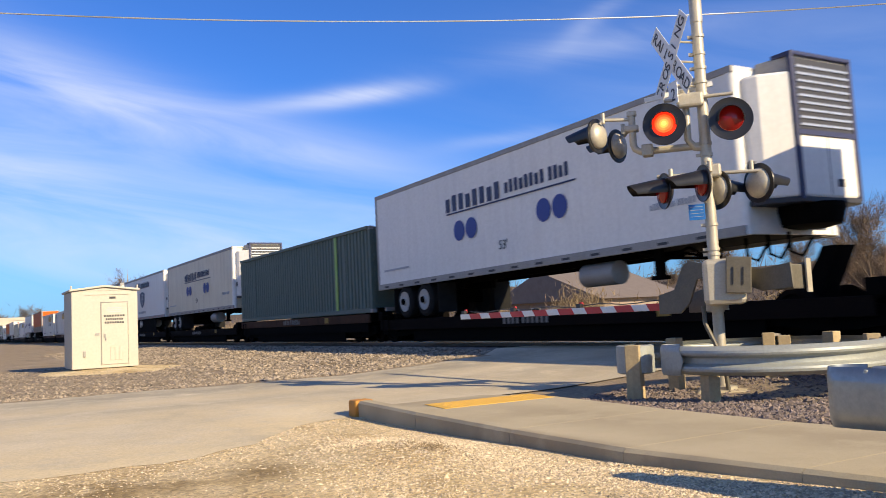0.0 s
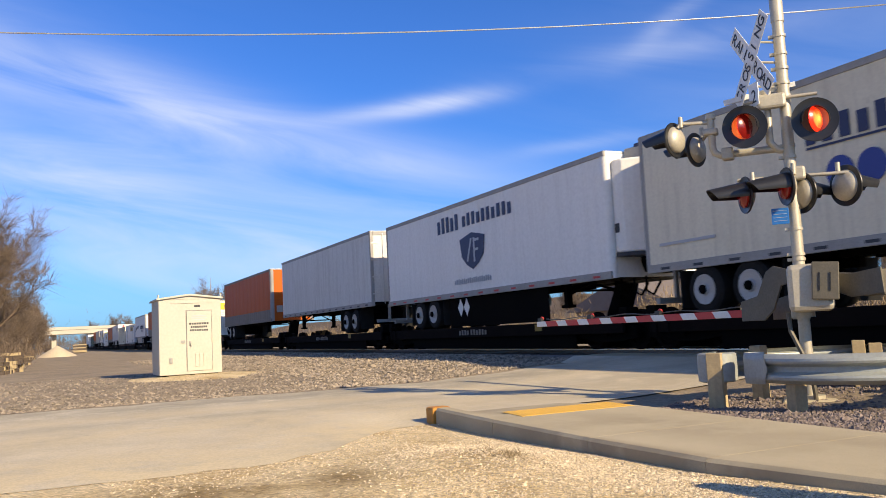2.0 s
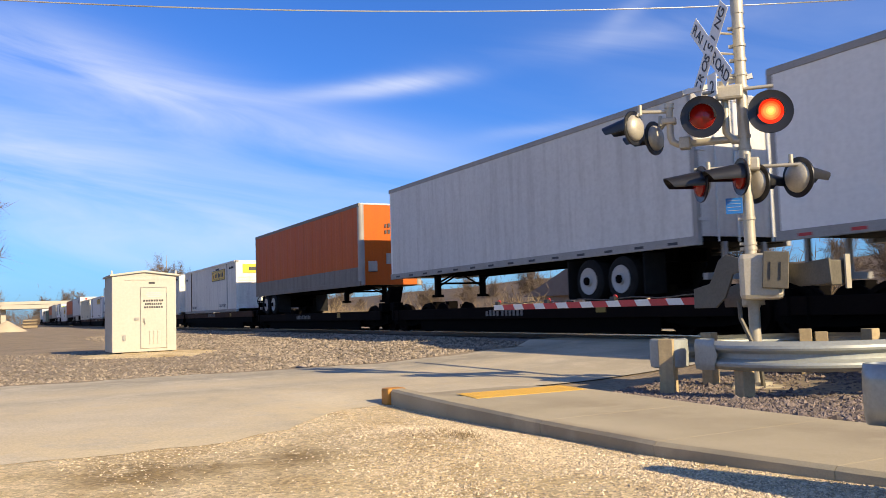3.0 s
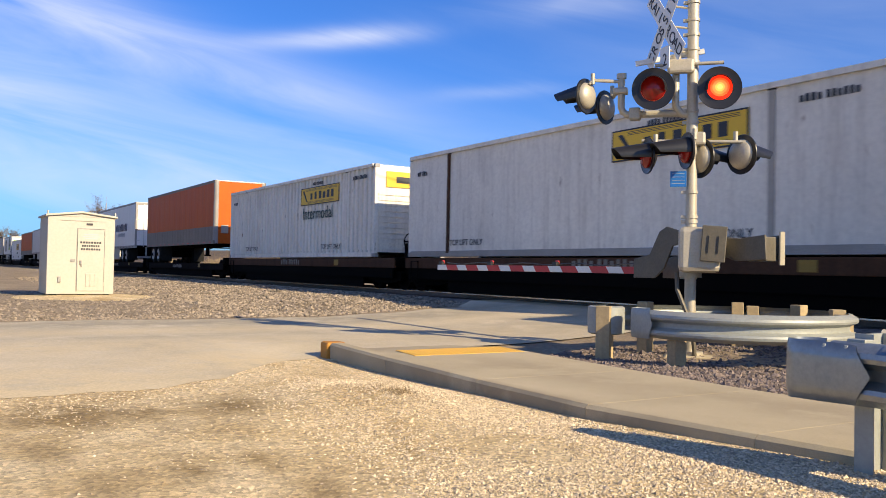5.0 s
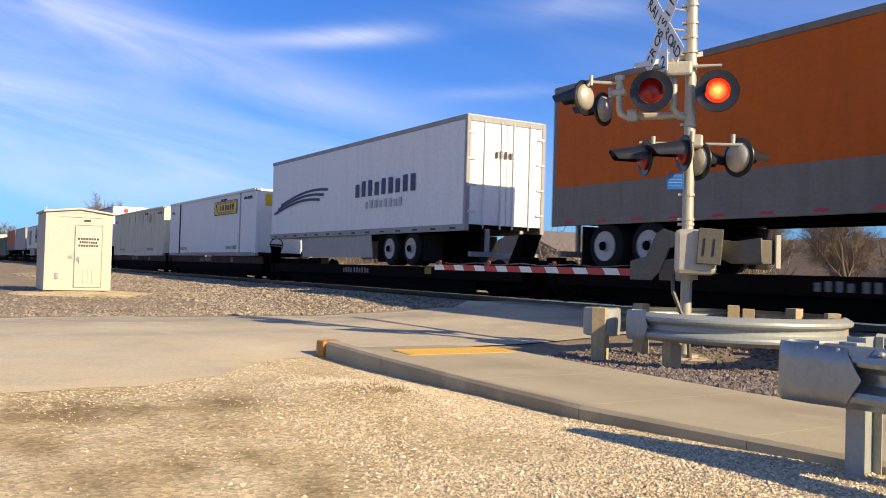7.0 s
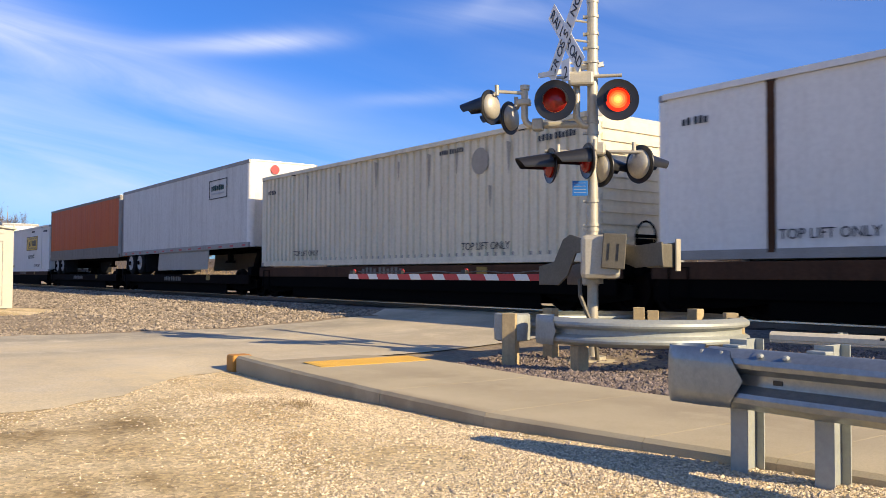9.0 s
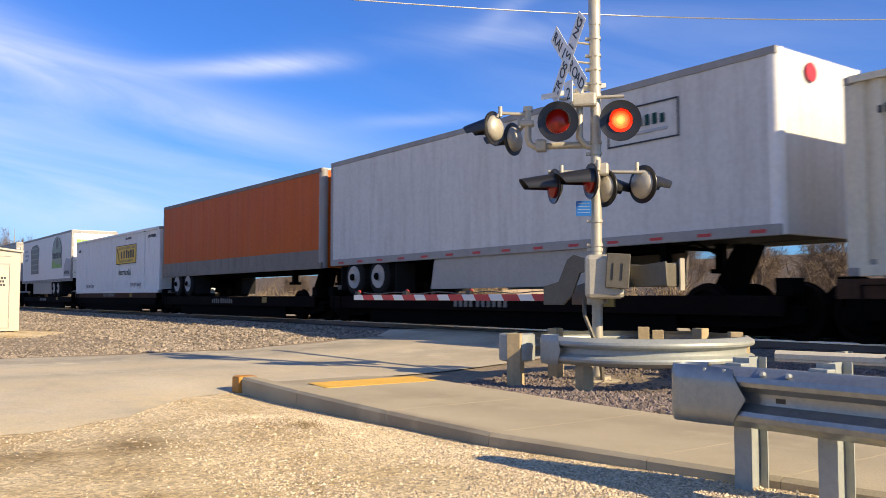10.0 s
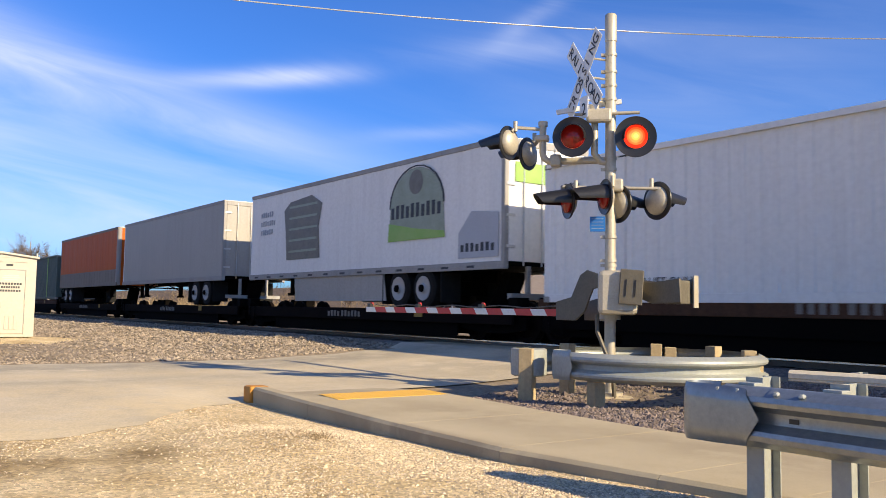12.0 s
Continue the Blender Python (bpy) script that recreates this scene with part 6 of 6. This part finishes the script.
# ---------------------------------------------------------------- equipment shed
def build_shed():
    x, y0, y1, h = -27.0, 3.07, 4.92, 2.4
    g = height(x - 0.9, 4.0)
    shed = thing("equipment_shed", "cream-white metal equipment shed with closed door", "shed", Matrix.Translation((x, (y0 + y1) / 2, g)))
    w = (y1 - y0) / 2
    part("body", Shape().box(-1.85, 0, -w, w, 0.1, h), SHED_PAINT, shed, bevel=0.015)
    for yy in (-w + 0.15, 0, w - 0.25):
        part("skid", Shape().box(-1.8, -0.02, yy, yy + 0.12, -0.02, 0.1), BLACK, shed)
    roof = [(-w - 0.06, h - 0.03), (-w - 0.06, h + 0.03), (0, h + 0.15), (w + 0.06, h + 0.03), (w + 0.06, h - 0.03), (0, h + 0.09)]
    part("roof", Shape().prism(roof, 1.98, Matrix(((0, -1, 0, 0.07), (1, 0, 0, 0), (0, 0, 1, 0), (0, 0, 0, 1)))), SHED_PAINT, shed, "shallow gabled metal roof", bevel=0.01)
    part("gable_panel", Shape().prism([(-w, h - 0.02), (0, h + 0.1), (w, h - 0.02)], 1.85, Matrix(((0, -1, 0, 0.0), (1, 0, 0, 0), (0, 0, 1, 0), (0, 0, 0, 1)))), SHED_PAINT, shed)
    part("trim_strip", Shape().box(0, 0.02, -w + 0.35, w - 0.25, h - 0.14, h - 0.1), SHED_PAINT, shed)
    d0, d1 = -w + 0.44 * 2 * w, -w + 0.84 * 2 * w
    door = part("door", Shape().box(0.0, 0.03, d0, d1, 0.2, 2.02), SHED_PAINT, shed, "closed cream-white metal door", bevel=0.006)
    part("door_frame", Shape().box(0, 0.016, d0 - 0.02, d0 - 0.008, 0.18, 2.04).box(0, 0.016, d1 + 0.008, d1 + 0.02, 0.18, 2.04).box(0, 0.016, d0 - 0.02, d1 + 0.02, 2.03, 2.045), FRAME_GREY, shed)
    for z in (0.35, 1.05, 1.85):
        part("hinge", Shape().tube([(0.035, d1 + 0.005, z), (0.035, d1 + 0.005, z + 0.12)], 0.014, 8), SHED_PAINT, door)
    part("handle", Shape().box(0.03, 0.06, d0 + 0.06, d0 + 0.12, 0.98, 1.1).tube([(0.06, d0 + 0.09, 1.08), (0.07, d0 + 0.12, 0.92)], 0.013, 6), FRAME_GREY, door, "steel latch handle", bevel=0.004)
    part("lock_tag", Shape().box(0.03, 0.036, d0 - 0.18, d0 - 0.06, 1.06, 1.13), FRAME_GREY, shed)
    for i in range(3):
        yy = d0 + 0.24 + i * 0.12
        part("louvre", Shape().box(0.03, 0.045, yy, yy + 0.07, 0.32, 0.72), SHED_PAINT, door, "raised vent louvre", bevel=0.01)
    for i, (z, hw, ht) in enumerate(((1.85, 0.2, 0.03), (1.79, 0.24, 0.03), (1.73, 0.18, 0.03), (1.6, 0.3, 0.06), (1.5, 0.25, 0.06), (1.4, 0.28, 0.06))):
        m = (d0 + d1) / 2
        k = 8 if ht > 0.05 else 1
        for j in range(k):
            a = m - hw + j * 2 * hw / k
            part("door_lettering", Shape().box(0.03, 0.034, a, a + 2 * hw / k * (0.72 if k > 1 else 1), z, z + ht), INK if ht > 0.05 else GHOST, door)
    part("number_plate", Shape().box(0, 0.012, 0.12, 0.3, h - 0.26, h - 0.2), INK, shed)
    part("socket_cover", Shape().box(0, 0.04, -w + 0.3, -w + 0.38, 0.45, 0.62), FRAME_GREY, shed, bevel=0.008)
    for s in (-1, 1):
        part("lifting_lug", Shape().box(-0.06, 0.02, s * w - 0.02, s * w + 0.02, h, h + 0.14), SHED_PAINT, shed)
    pad = Shape()
    n, rings = 40, 7
    for r in range(rings):
        f = r / (rings - 1)
        for i in range(n):
            a = 2 * math.pi * i / n
            k = (1.55 + 0.25 * noise.noise((math.cos(a) * 2, math.sin(a) * 2, 3))) * (0.2 + 0.8 * f)
            pad.v.append((x - 0.2 + k * 1.7 * math.cos(a), 4.4 + k * 1.5 * math.sin(a), g + 0.09 * (1 - f ** 2) - 0.01))
    for r in range(rings - 1):
        for i in range(n):
            pad.f.append((r * n + i, r * n + (i + 1) % n, (r + 1) * n + (i + 1) % n, (r + 1) * n + i))
    pad.f.append(tuple(range(n)))
    tagged(part("gravel_pad", pad, LOT, smooth=60), "low pad of pale gravel under the shed", kind="structure")


build_shed()


# ---------------------------------------------------------------- trees, brush and distance
BARK = surface("grey_brown_bark", (0.16, 0.115, 0.08), 0.9, second=(0.09, 0.065, 0.045), patch=2, amount=0.5, island=0.3)
TWIG = surface("grey_brown_twigs", (0.16, 0.115, 0.08), 0.9, second=(0.1, 0.075, 0.055), patch=0.6, amount=0.6, island=0.45)
DRY = surface("dry_tan_brush", (0.3, 0.22, 0.12), 0.9, second=(0.2, 0.14, 0.07), patch=0.5, amount=0.5, island=0.4)
WOODED = surface("brown_wooded_slope", (0.15, 0.105, 0.065), 0.95, second=(0.085, 0.062, 0.042), patch=0.12, grain=1.6, amount=0.9, bump=0.6, size=0.6)
CEDAR = surface("dark_cedar_needles", (0.045, 0.05, 0.022), 0.9, second=(0.08, 0.065, 0.03), patch=1, amount=0.5, island=0.5)
ROOF_TILE = surface("grey_brown_shingles", (0.2, 0.165, 0.14), 0.85, second=(0.14, 0.11, 0.09), patch=2, amount=0.5)
SIDING = surface("beige_siding", (0.34, 0.265, 0.2), 0.75, second=(0.27, 0.21, 0.16), patch=1, amount=0.4)
PANE = surface("dark_window_glass", (0.02, 0.022, 0.025), 0.1, amount=0.1)
BRIDGE = surface("pale_bridge_concrete", (0.5, 0.45, 0.36), 0.8, second=(0.38, 0.34, 0.27), patch=0.4, grain=6, amount=0.4, streak=0.3, streak_col=(0.25, 0.2, 0.15))


def slivers(points, ways, length, width, rng):
    """Thin tapering twigs as flat three-sided blades: points and ways are arrays."""
    n = len(points)
    side = np.cross(ways, rng.normal(size=(n, 3)))
    side /= np.linalg.norm(side, axis=1)[:, None] + 1e-9
    l = length * np.exp(rng.normal(0, 0.3, n))[:, None]
    w = width * np.ones((n, 1))
    a, b, c = points - side * w, points + side * w, points + ways * l
    third = points + np.cross(side, ways) * w
    v = np.stack([a, b, third, c], 1).reshape(-1, 3)
    k = 4 * np.arange(n)[:, None]
    f = np.concatenate([k + np.array([[0, 1, 3]]), k + np.array([[1, 2, 3]]), k + np.array([[2, 0, 3]])], 0)
    return v, f


def bare_tree(seed, tall=9.0, spread=0.5, twigs=2600):
    """Meshes of a leafless tree: trunk with limbs, and its twigs."""
    rng = np.random.default_rng(seed)
    s = Shape()
    tips = []

    def grow(p, w, l, r, level):
        pts, rad = [p], [r]
        q, d = p.copy(), w.copy()
        n = 4
        for i in range(n):
            d = d + rng.normal(0, 0.13, 3)
            d[2] += 0.05
            d /= np.linalg.norm(d)
            q = q + d * l / n
            pts.append(q.copy())
            rad.append(r * (1 - 0.6 * (i + 1) / n))
            tips.append((q.copy(), d.copy(), level))
            if level < 3 and (level > 0 or i >= 1):
                for k in range(2 if level < 2 else 1):
                    o = rng.normal(0, 1, 3)
                    o -= d * o.dot(d)
                    o /= np.linalg.norm(o)
                    nd = d * (1 - spread * 0.6) + o * spread * rng.uniform(0.7, 1.3)
                    nd[2] += 0.15
                    grow(q.copy(), nd / np.linalg.norm(nd), l * rng.uniform(0.45, 0.65), rad[-1] * 0.6, level + 1)
        s.tube([tuple(a) for a in pts], [max(0.008, a) for a in rad], 6 if level < 2 else 3, caps=False)

    grow(np.array((0.0, 0, -0.2)), np.array((0.0, 0, 1.0)), tall * 0.62, tall * 0.02, 0)
    ends = [t for t in tips if t[2] >= 2]
    pick = rng.integers(0, len(ends), twigs)
    p = np.array([ends[i][0] for i in pick]) + rng.normal(0, 0.12, (twigs, 3))
    d = np.array([ends[i][1] for i in pick]) + rng.normal(0, 0.55, (twigs, 3))
    d /= np.linalg.norm(d, axis=1)[:, None]
    v, f = slivers(p, d, tall * 0.1, 0.017, rng)
    me = bpy.data.meshes.new("crown")
    me.from_pydata(v.tolist(), [], f.tolist())
    return mesh_of("trunk", s, 60), me


def plant_trees():
    rng = random.Random(11)
    kinds = []
    for i, (tall, spread) in enumerate(((9.0, 0.55), (10.5, 0.45), (7.5, 0.65), (8.5, 0.5))):
        trunk, crown = bare_tree(20 + i, tall, spread, 4200)
        t = thing("bare_tree", "leafless brown tree at the edge of the yard", "tree", group="bare trees by the yard")
        part("trunk", trunk, BARK, t, "grey-brown trunk and limbs")
        part("crown", crown, TWIG, t, "bare grey-brown twigs")
        kinds.append(t)
    spots = []
    # a row along the yard's far edge, thinning towards the bridge
    for k in range(38):
        x = -56 - 170 * (k / 37) ** 1.2
        y = -4.2 - 2.5 * rng.random() - (6.0 if k % 3 == 0 else 0) + min(0, (x + 120) * 0.0)
        spots.append((x + rng.uniform(-3, 3), y + 0.022 * (abs(x) - 62), rng.uniform(0.62, 0.9)))
    # behind the train and beyond it
    for k in range(22):
        spots.append((-200 + k * 9.5 + rng.uniform(-4, 4), 66 + rng.uniform(-12, 26), rng.uniform(0.5, 0.75)))
    for k in range(8):
        spots.append((-33 + k * 2.4 + rng.uniform(-1, 1), 34 + rng.uniform(-2, 9), rng.uniform(0.42, 0.56)))
    spots += [(-150, 24, 0.9), (-158, 27, 1.0), (-166, 25, 0.85), (-175, 29, 1.0), (-190, 30, 1.05), (-185, 36, 1.0), (-310, 14, 1.1), (-318, 20, 1.2), (-325, 26, 1.1), (-300, 34, 1.0)]
    for i, (x, y, k) in enumerate(spots):
        src = kinds[i % 4]
        m = pose(x, y, height(x, y) - 0.1, 0, 0, rng.uniform(0, 360))
        t = src if i < 4 else copy_thing(src, m)
        t.matrix_basis = m
        t.scale = (k, k, k)


def brush(name, count, place, length, width, material, label, seed, up=0.8, category="brush"):
    rng = np.random.default_rng(seed)
    p = place(rng, count)
    d = rng.normal(0, 0.5, (len(p), 3)) + np.array((0, 0, up))
    d /= np.linalg.norm(d, axis=1)[:, None]
    v, f = slivers(p, d, length, width, rng)
    me = bpy.data.meshes.new(name)
    me.from_pydata(v.tolist(), [], f.tolist())
    return tagged(part(name, me, material), label, category, kind="stuff")


def build_brush():
    def clumps(x0, x1, y0, y1, tall, n_clump, seed):
        def place(rng, n):
            c = np.stack([rng.uniform(x0, x1, n_clump), rng.uniform(y0, y1, n_clump)], 1)
            r = rng.uniform(0.6, 1.6, n_clump) * tall * 0.45
            i = rng.integers(0, n_clump, n)
            q = rng.normal(0, 1, (n, 3)) * 0.5
            z = np.abs(q[:, 2]) * r[i] * 1.3
            xy = c[i] + q[:, :2] * r[i][:, None]
            base = np.array([height(a, b) for a, b in xy])
            return np.concatenate([xy, (z + base - 0.1)[:, None]], 1)
        return place

    brush("thicket", 36000, clumps(-240, -50, -8, -3.2, 2.8, 110, 1), 0.9, 0.02, TWIG, "tangled brown undergrowth along the yard", 31)
    brush("dry_brush", 40000, clumps(-160, 20, 34, 52, 2.4, 110, 2), 0.7, 0.03, DRY, "dry tan brush behind the track", 32)
    brush("far_woods", 40000, clumps(-420, 60, 75, 130, 7.0, 170, 3), 1.8, 0.06, TWIG, "far bare woods behind the field", 33, category="woods")
    brush("far_woods", 16000, clumps(-520, -330, -70, 60, 9.0, 60, 4), 2.2, 0.07, TWIG, "far bare woods beyond the bridge", 34, category="woods")
    brush("cedar_bush", 9000, clumps(-70, -40, -6.6, -5.0, 2.8, 7, 5), 0.45, 0.03, CEDAR, "dark evergreen bushes among bare trees", 35)
    brush("round_bush", 5000, clumps(-49, -46.5, 38, 40, 3.4, 3, 6), 0.5, 0.025, DRY, "dense brown bush beside the house", 36)
    # tufts on the gravel
    brush("weed_tuft", 130, lambda rng, n: np.concatenate([rng.normal((-5.55, 3.05), (0.14, 0.07), (n, 2)), np.full((n, 1), 0.13)], 1), 0.045, 0.003, DRY, "dry weed tufts in the gravel", 37, 0.5, "weeds")


def build_far_side():
    # field behind the track, rising gently
    house = thing("house", "low beige house with grey shingled roof", "house", pose(-63, 42, -0.5))
    part("wall", Shape().box(0, 14, 0, 8, 0, 2.6), SIDING, house)
    part("roof", Shape().prism([(-0.6, 2.5), (7, 5.0), (14.6, 2.5)], 9.2, pose(0, -0.6, 0)), ROOF_TILE, house, "grey-brown shingled roof")
    for x, w in ((2, 1.2), (5.0, 1.2), (11, 1.4)):
        win = part("window", Shape().box(x, x + w, -0.06, 0.02, 1.0, 2.1), SIGN_WHITE, house, "white framed window")
        part("pane", Shape().box(x + 0.1, x + w - 0.1, -0.07, -0.05, 1.1, 2.0), PANE, win)
    part("garage_door", Shape().box(7.2, 9.8, -0.05, 0.02, 0.1, 2.2), GREY, house, "pale grey garage door")
    # distant rise
    s = Shape()
    for i in range(60):
        x = -900 + i * 30
        z = 6 + 4 * noise.noise((i * 0.3, 0, 0)) + 2.5 * noise.noise((i * 0.9, 3, 0))
        s.v += [(x, 66, -1), (x, 100, z * 0.5 + 3.4), (x, 420, z + 2)]
    for i in range(59):
        a = 3 * i
        s.f += [(a, a + 3, a + 4, a + 1), (a + 1, a + 4, a + 5, a + 2)]
    tagged(part("distant_hill", s, WOODED, smooth=60), "low brown wooded rise far behind", kind="structure")


def build_yard():
    # road bridge over the line
    br = thing("road_bridge", "long pale concrete road bridge over the railway", "bridge", pose(-265, 0, 0))
    part("deck", Shape().box(0, 9, -75, 26, 5.0, 6.2), BRIDGE, br, bevel=0.05)
    part("parapet", Shape().box(8.8, 9.2, -75, 26, 6.2, 7.0), BRIDGE, br)
    for y in (-60, -40, -20, 2.0, 20.0):
        part("pier", Shape().box(3, 6, y - 0.6, y + 0.6, -0.5, 5.0), BRIDGE, br)
    part("abutment", Shape().box(0, 9, 24, 40, -0.5, 6.0), BRIDGE, br)
    # gravel heap
    heap = Shape()
    n, rings = 28, 8
    for r in range(rings):
        f = r / (rings - 1)
        for i in range(n):
            a = 2 * math.pi * i / n
            k = 1 + 0.12 * noise.noise((math.cos(a), math.sin(a), f * 3))
            heap.v.append((-128 + 3.4 * f * k * math.cos(a), 1.4 + 2.6 * f * k * math.sin(a), -0.1 + 1.65 * (1 - f) ** 0.9))
    for r in range(rings - 1):
        for i in range(n):
            heap.f.append((r * n + i, r * n + (i + 1) % n, (r + 1) * n + (i + 1) % n, (r + 1) * n + i))
    tagged(part("gravel_heap", heap, PEBBLE, smooth=60), "heap of pale gravel in the yard", "gravel heap")

    def tie_stack(x, y, nx, nz, turn):
        st = thing("sleeper_stack", "stack of old weathered wooden sleepers", "timber stack", pose(x, y, height(x, y), 0, 0, turn), group="sleeper stacks in the yard")
        rng = random.Random(int(x * 10))
        for k in range(nz):
            for i in range(nx):
                j = rng.uniform(-0.12, 0.12)
                part("sleeper", Shape().box(-1.25 + j, 1.25 + j, i * 0.27, i * 0.27 + 0.23, k * 0.2, k * 0.2 + 0.17), TIE if rng.random() < 0.6 else WOOD, st)

    tie_stack(-44.5, -3.0, 6, 4, 82)
    tie_stack(-48.5, -2.6, 5, 3, 75)
    tie_stack(-60.0, -2.7, 6, 5, 88)
    tie_stack(-70.0, -2.4, 5, 3, 80)
    tie_stack(-190.0, 6.2, 9, 9, 85)
    tie_stack(-112.0, -2.6, 7, 4, 85)
    cab = thing("small_cabinet", "small white equipment cabinet beside sleeper stacks", "cabinet", pose(-38.8, -3.5, 0))
    part("body", Shape().box(-0.9, 0, -1.2, 0.95, 0.05, 1.25), SHED_PAINT, cab, bevel=0.02)
    part("roof", Shape().box(-0.95, 0.05, -1.25, 1.0, 1.25, 1.32), FRAME_GREY, cab, bevel=0.01)
    part("vent", Shape().box(0, 0.02, 0.4, 0.7, 0.6, 0.9), FRAME_GREY, cab)
    mastp = thing("radio_mast", "thin dark radio mast behind the train", "mast", pose(-250, 43.0, 0))
    part("pole", Shape().tube([(0, 0, 0), (0, 0, 17.5)], 0.14, 6), FRAME_GREY, mastp)
    part("aerial", Shape().tube([(0, 0, 17.5), (0, 0, 19.3)], 0.05, 5), FRAME_GREY, mastp)
    # overhead line: a wire in a shallow sag across the view
    wire = Shape()
    pts = []
    for k in range(41):
        f = -34 + 76 * k / 40
        pts.append((-18.4 + 0.39 * f, 7.8 + 0.92 * f, 8.25 + 0.0027 * (f - 2) ** 2))
    wire.tube(pts, 0.017, 6)
    tagged(part("overhead_wire", wire, STEEL, smooth=60), "thin pale overhead wire across the sky", "wire")
    post = thing("utility_pole", "weathered grey wooden pole carrying the overhead wire", "pole", pose(*pts[-1][:2], 0))
    part("pole", Shape().tube([(0, 0, -0.8), (0, 0, 7), (0, 0, pts[-1][2] + 0.25)], 0.15, 12), FRAME_GREY, post, smooth=40)
    part("crossarm", Shape().box(-0.9, 0.9, 0.15, 0.25, pts[-1][2] - 0.5, pts[-1][2] - 0.38), FRAME_GREY, post)


build_brush()
plant_trees()
build_far_side()
build_yard()
motions()
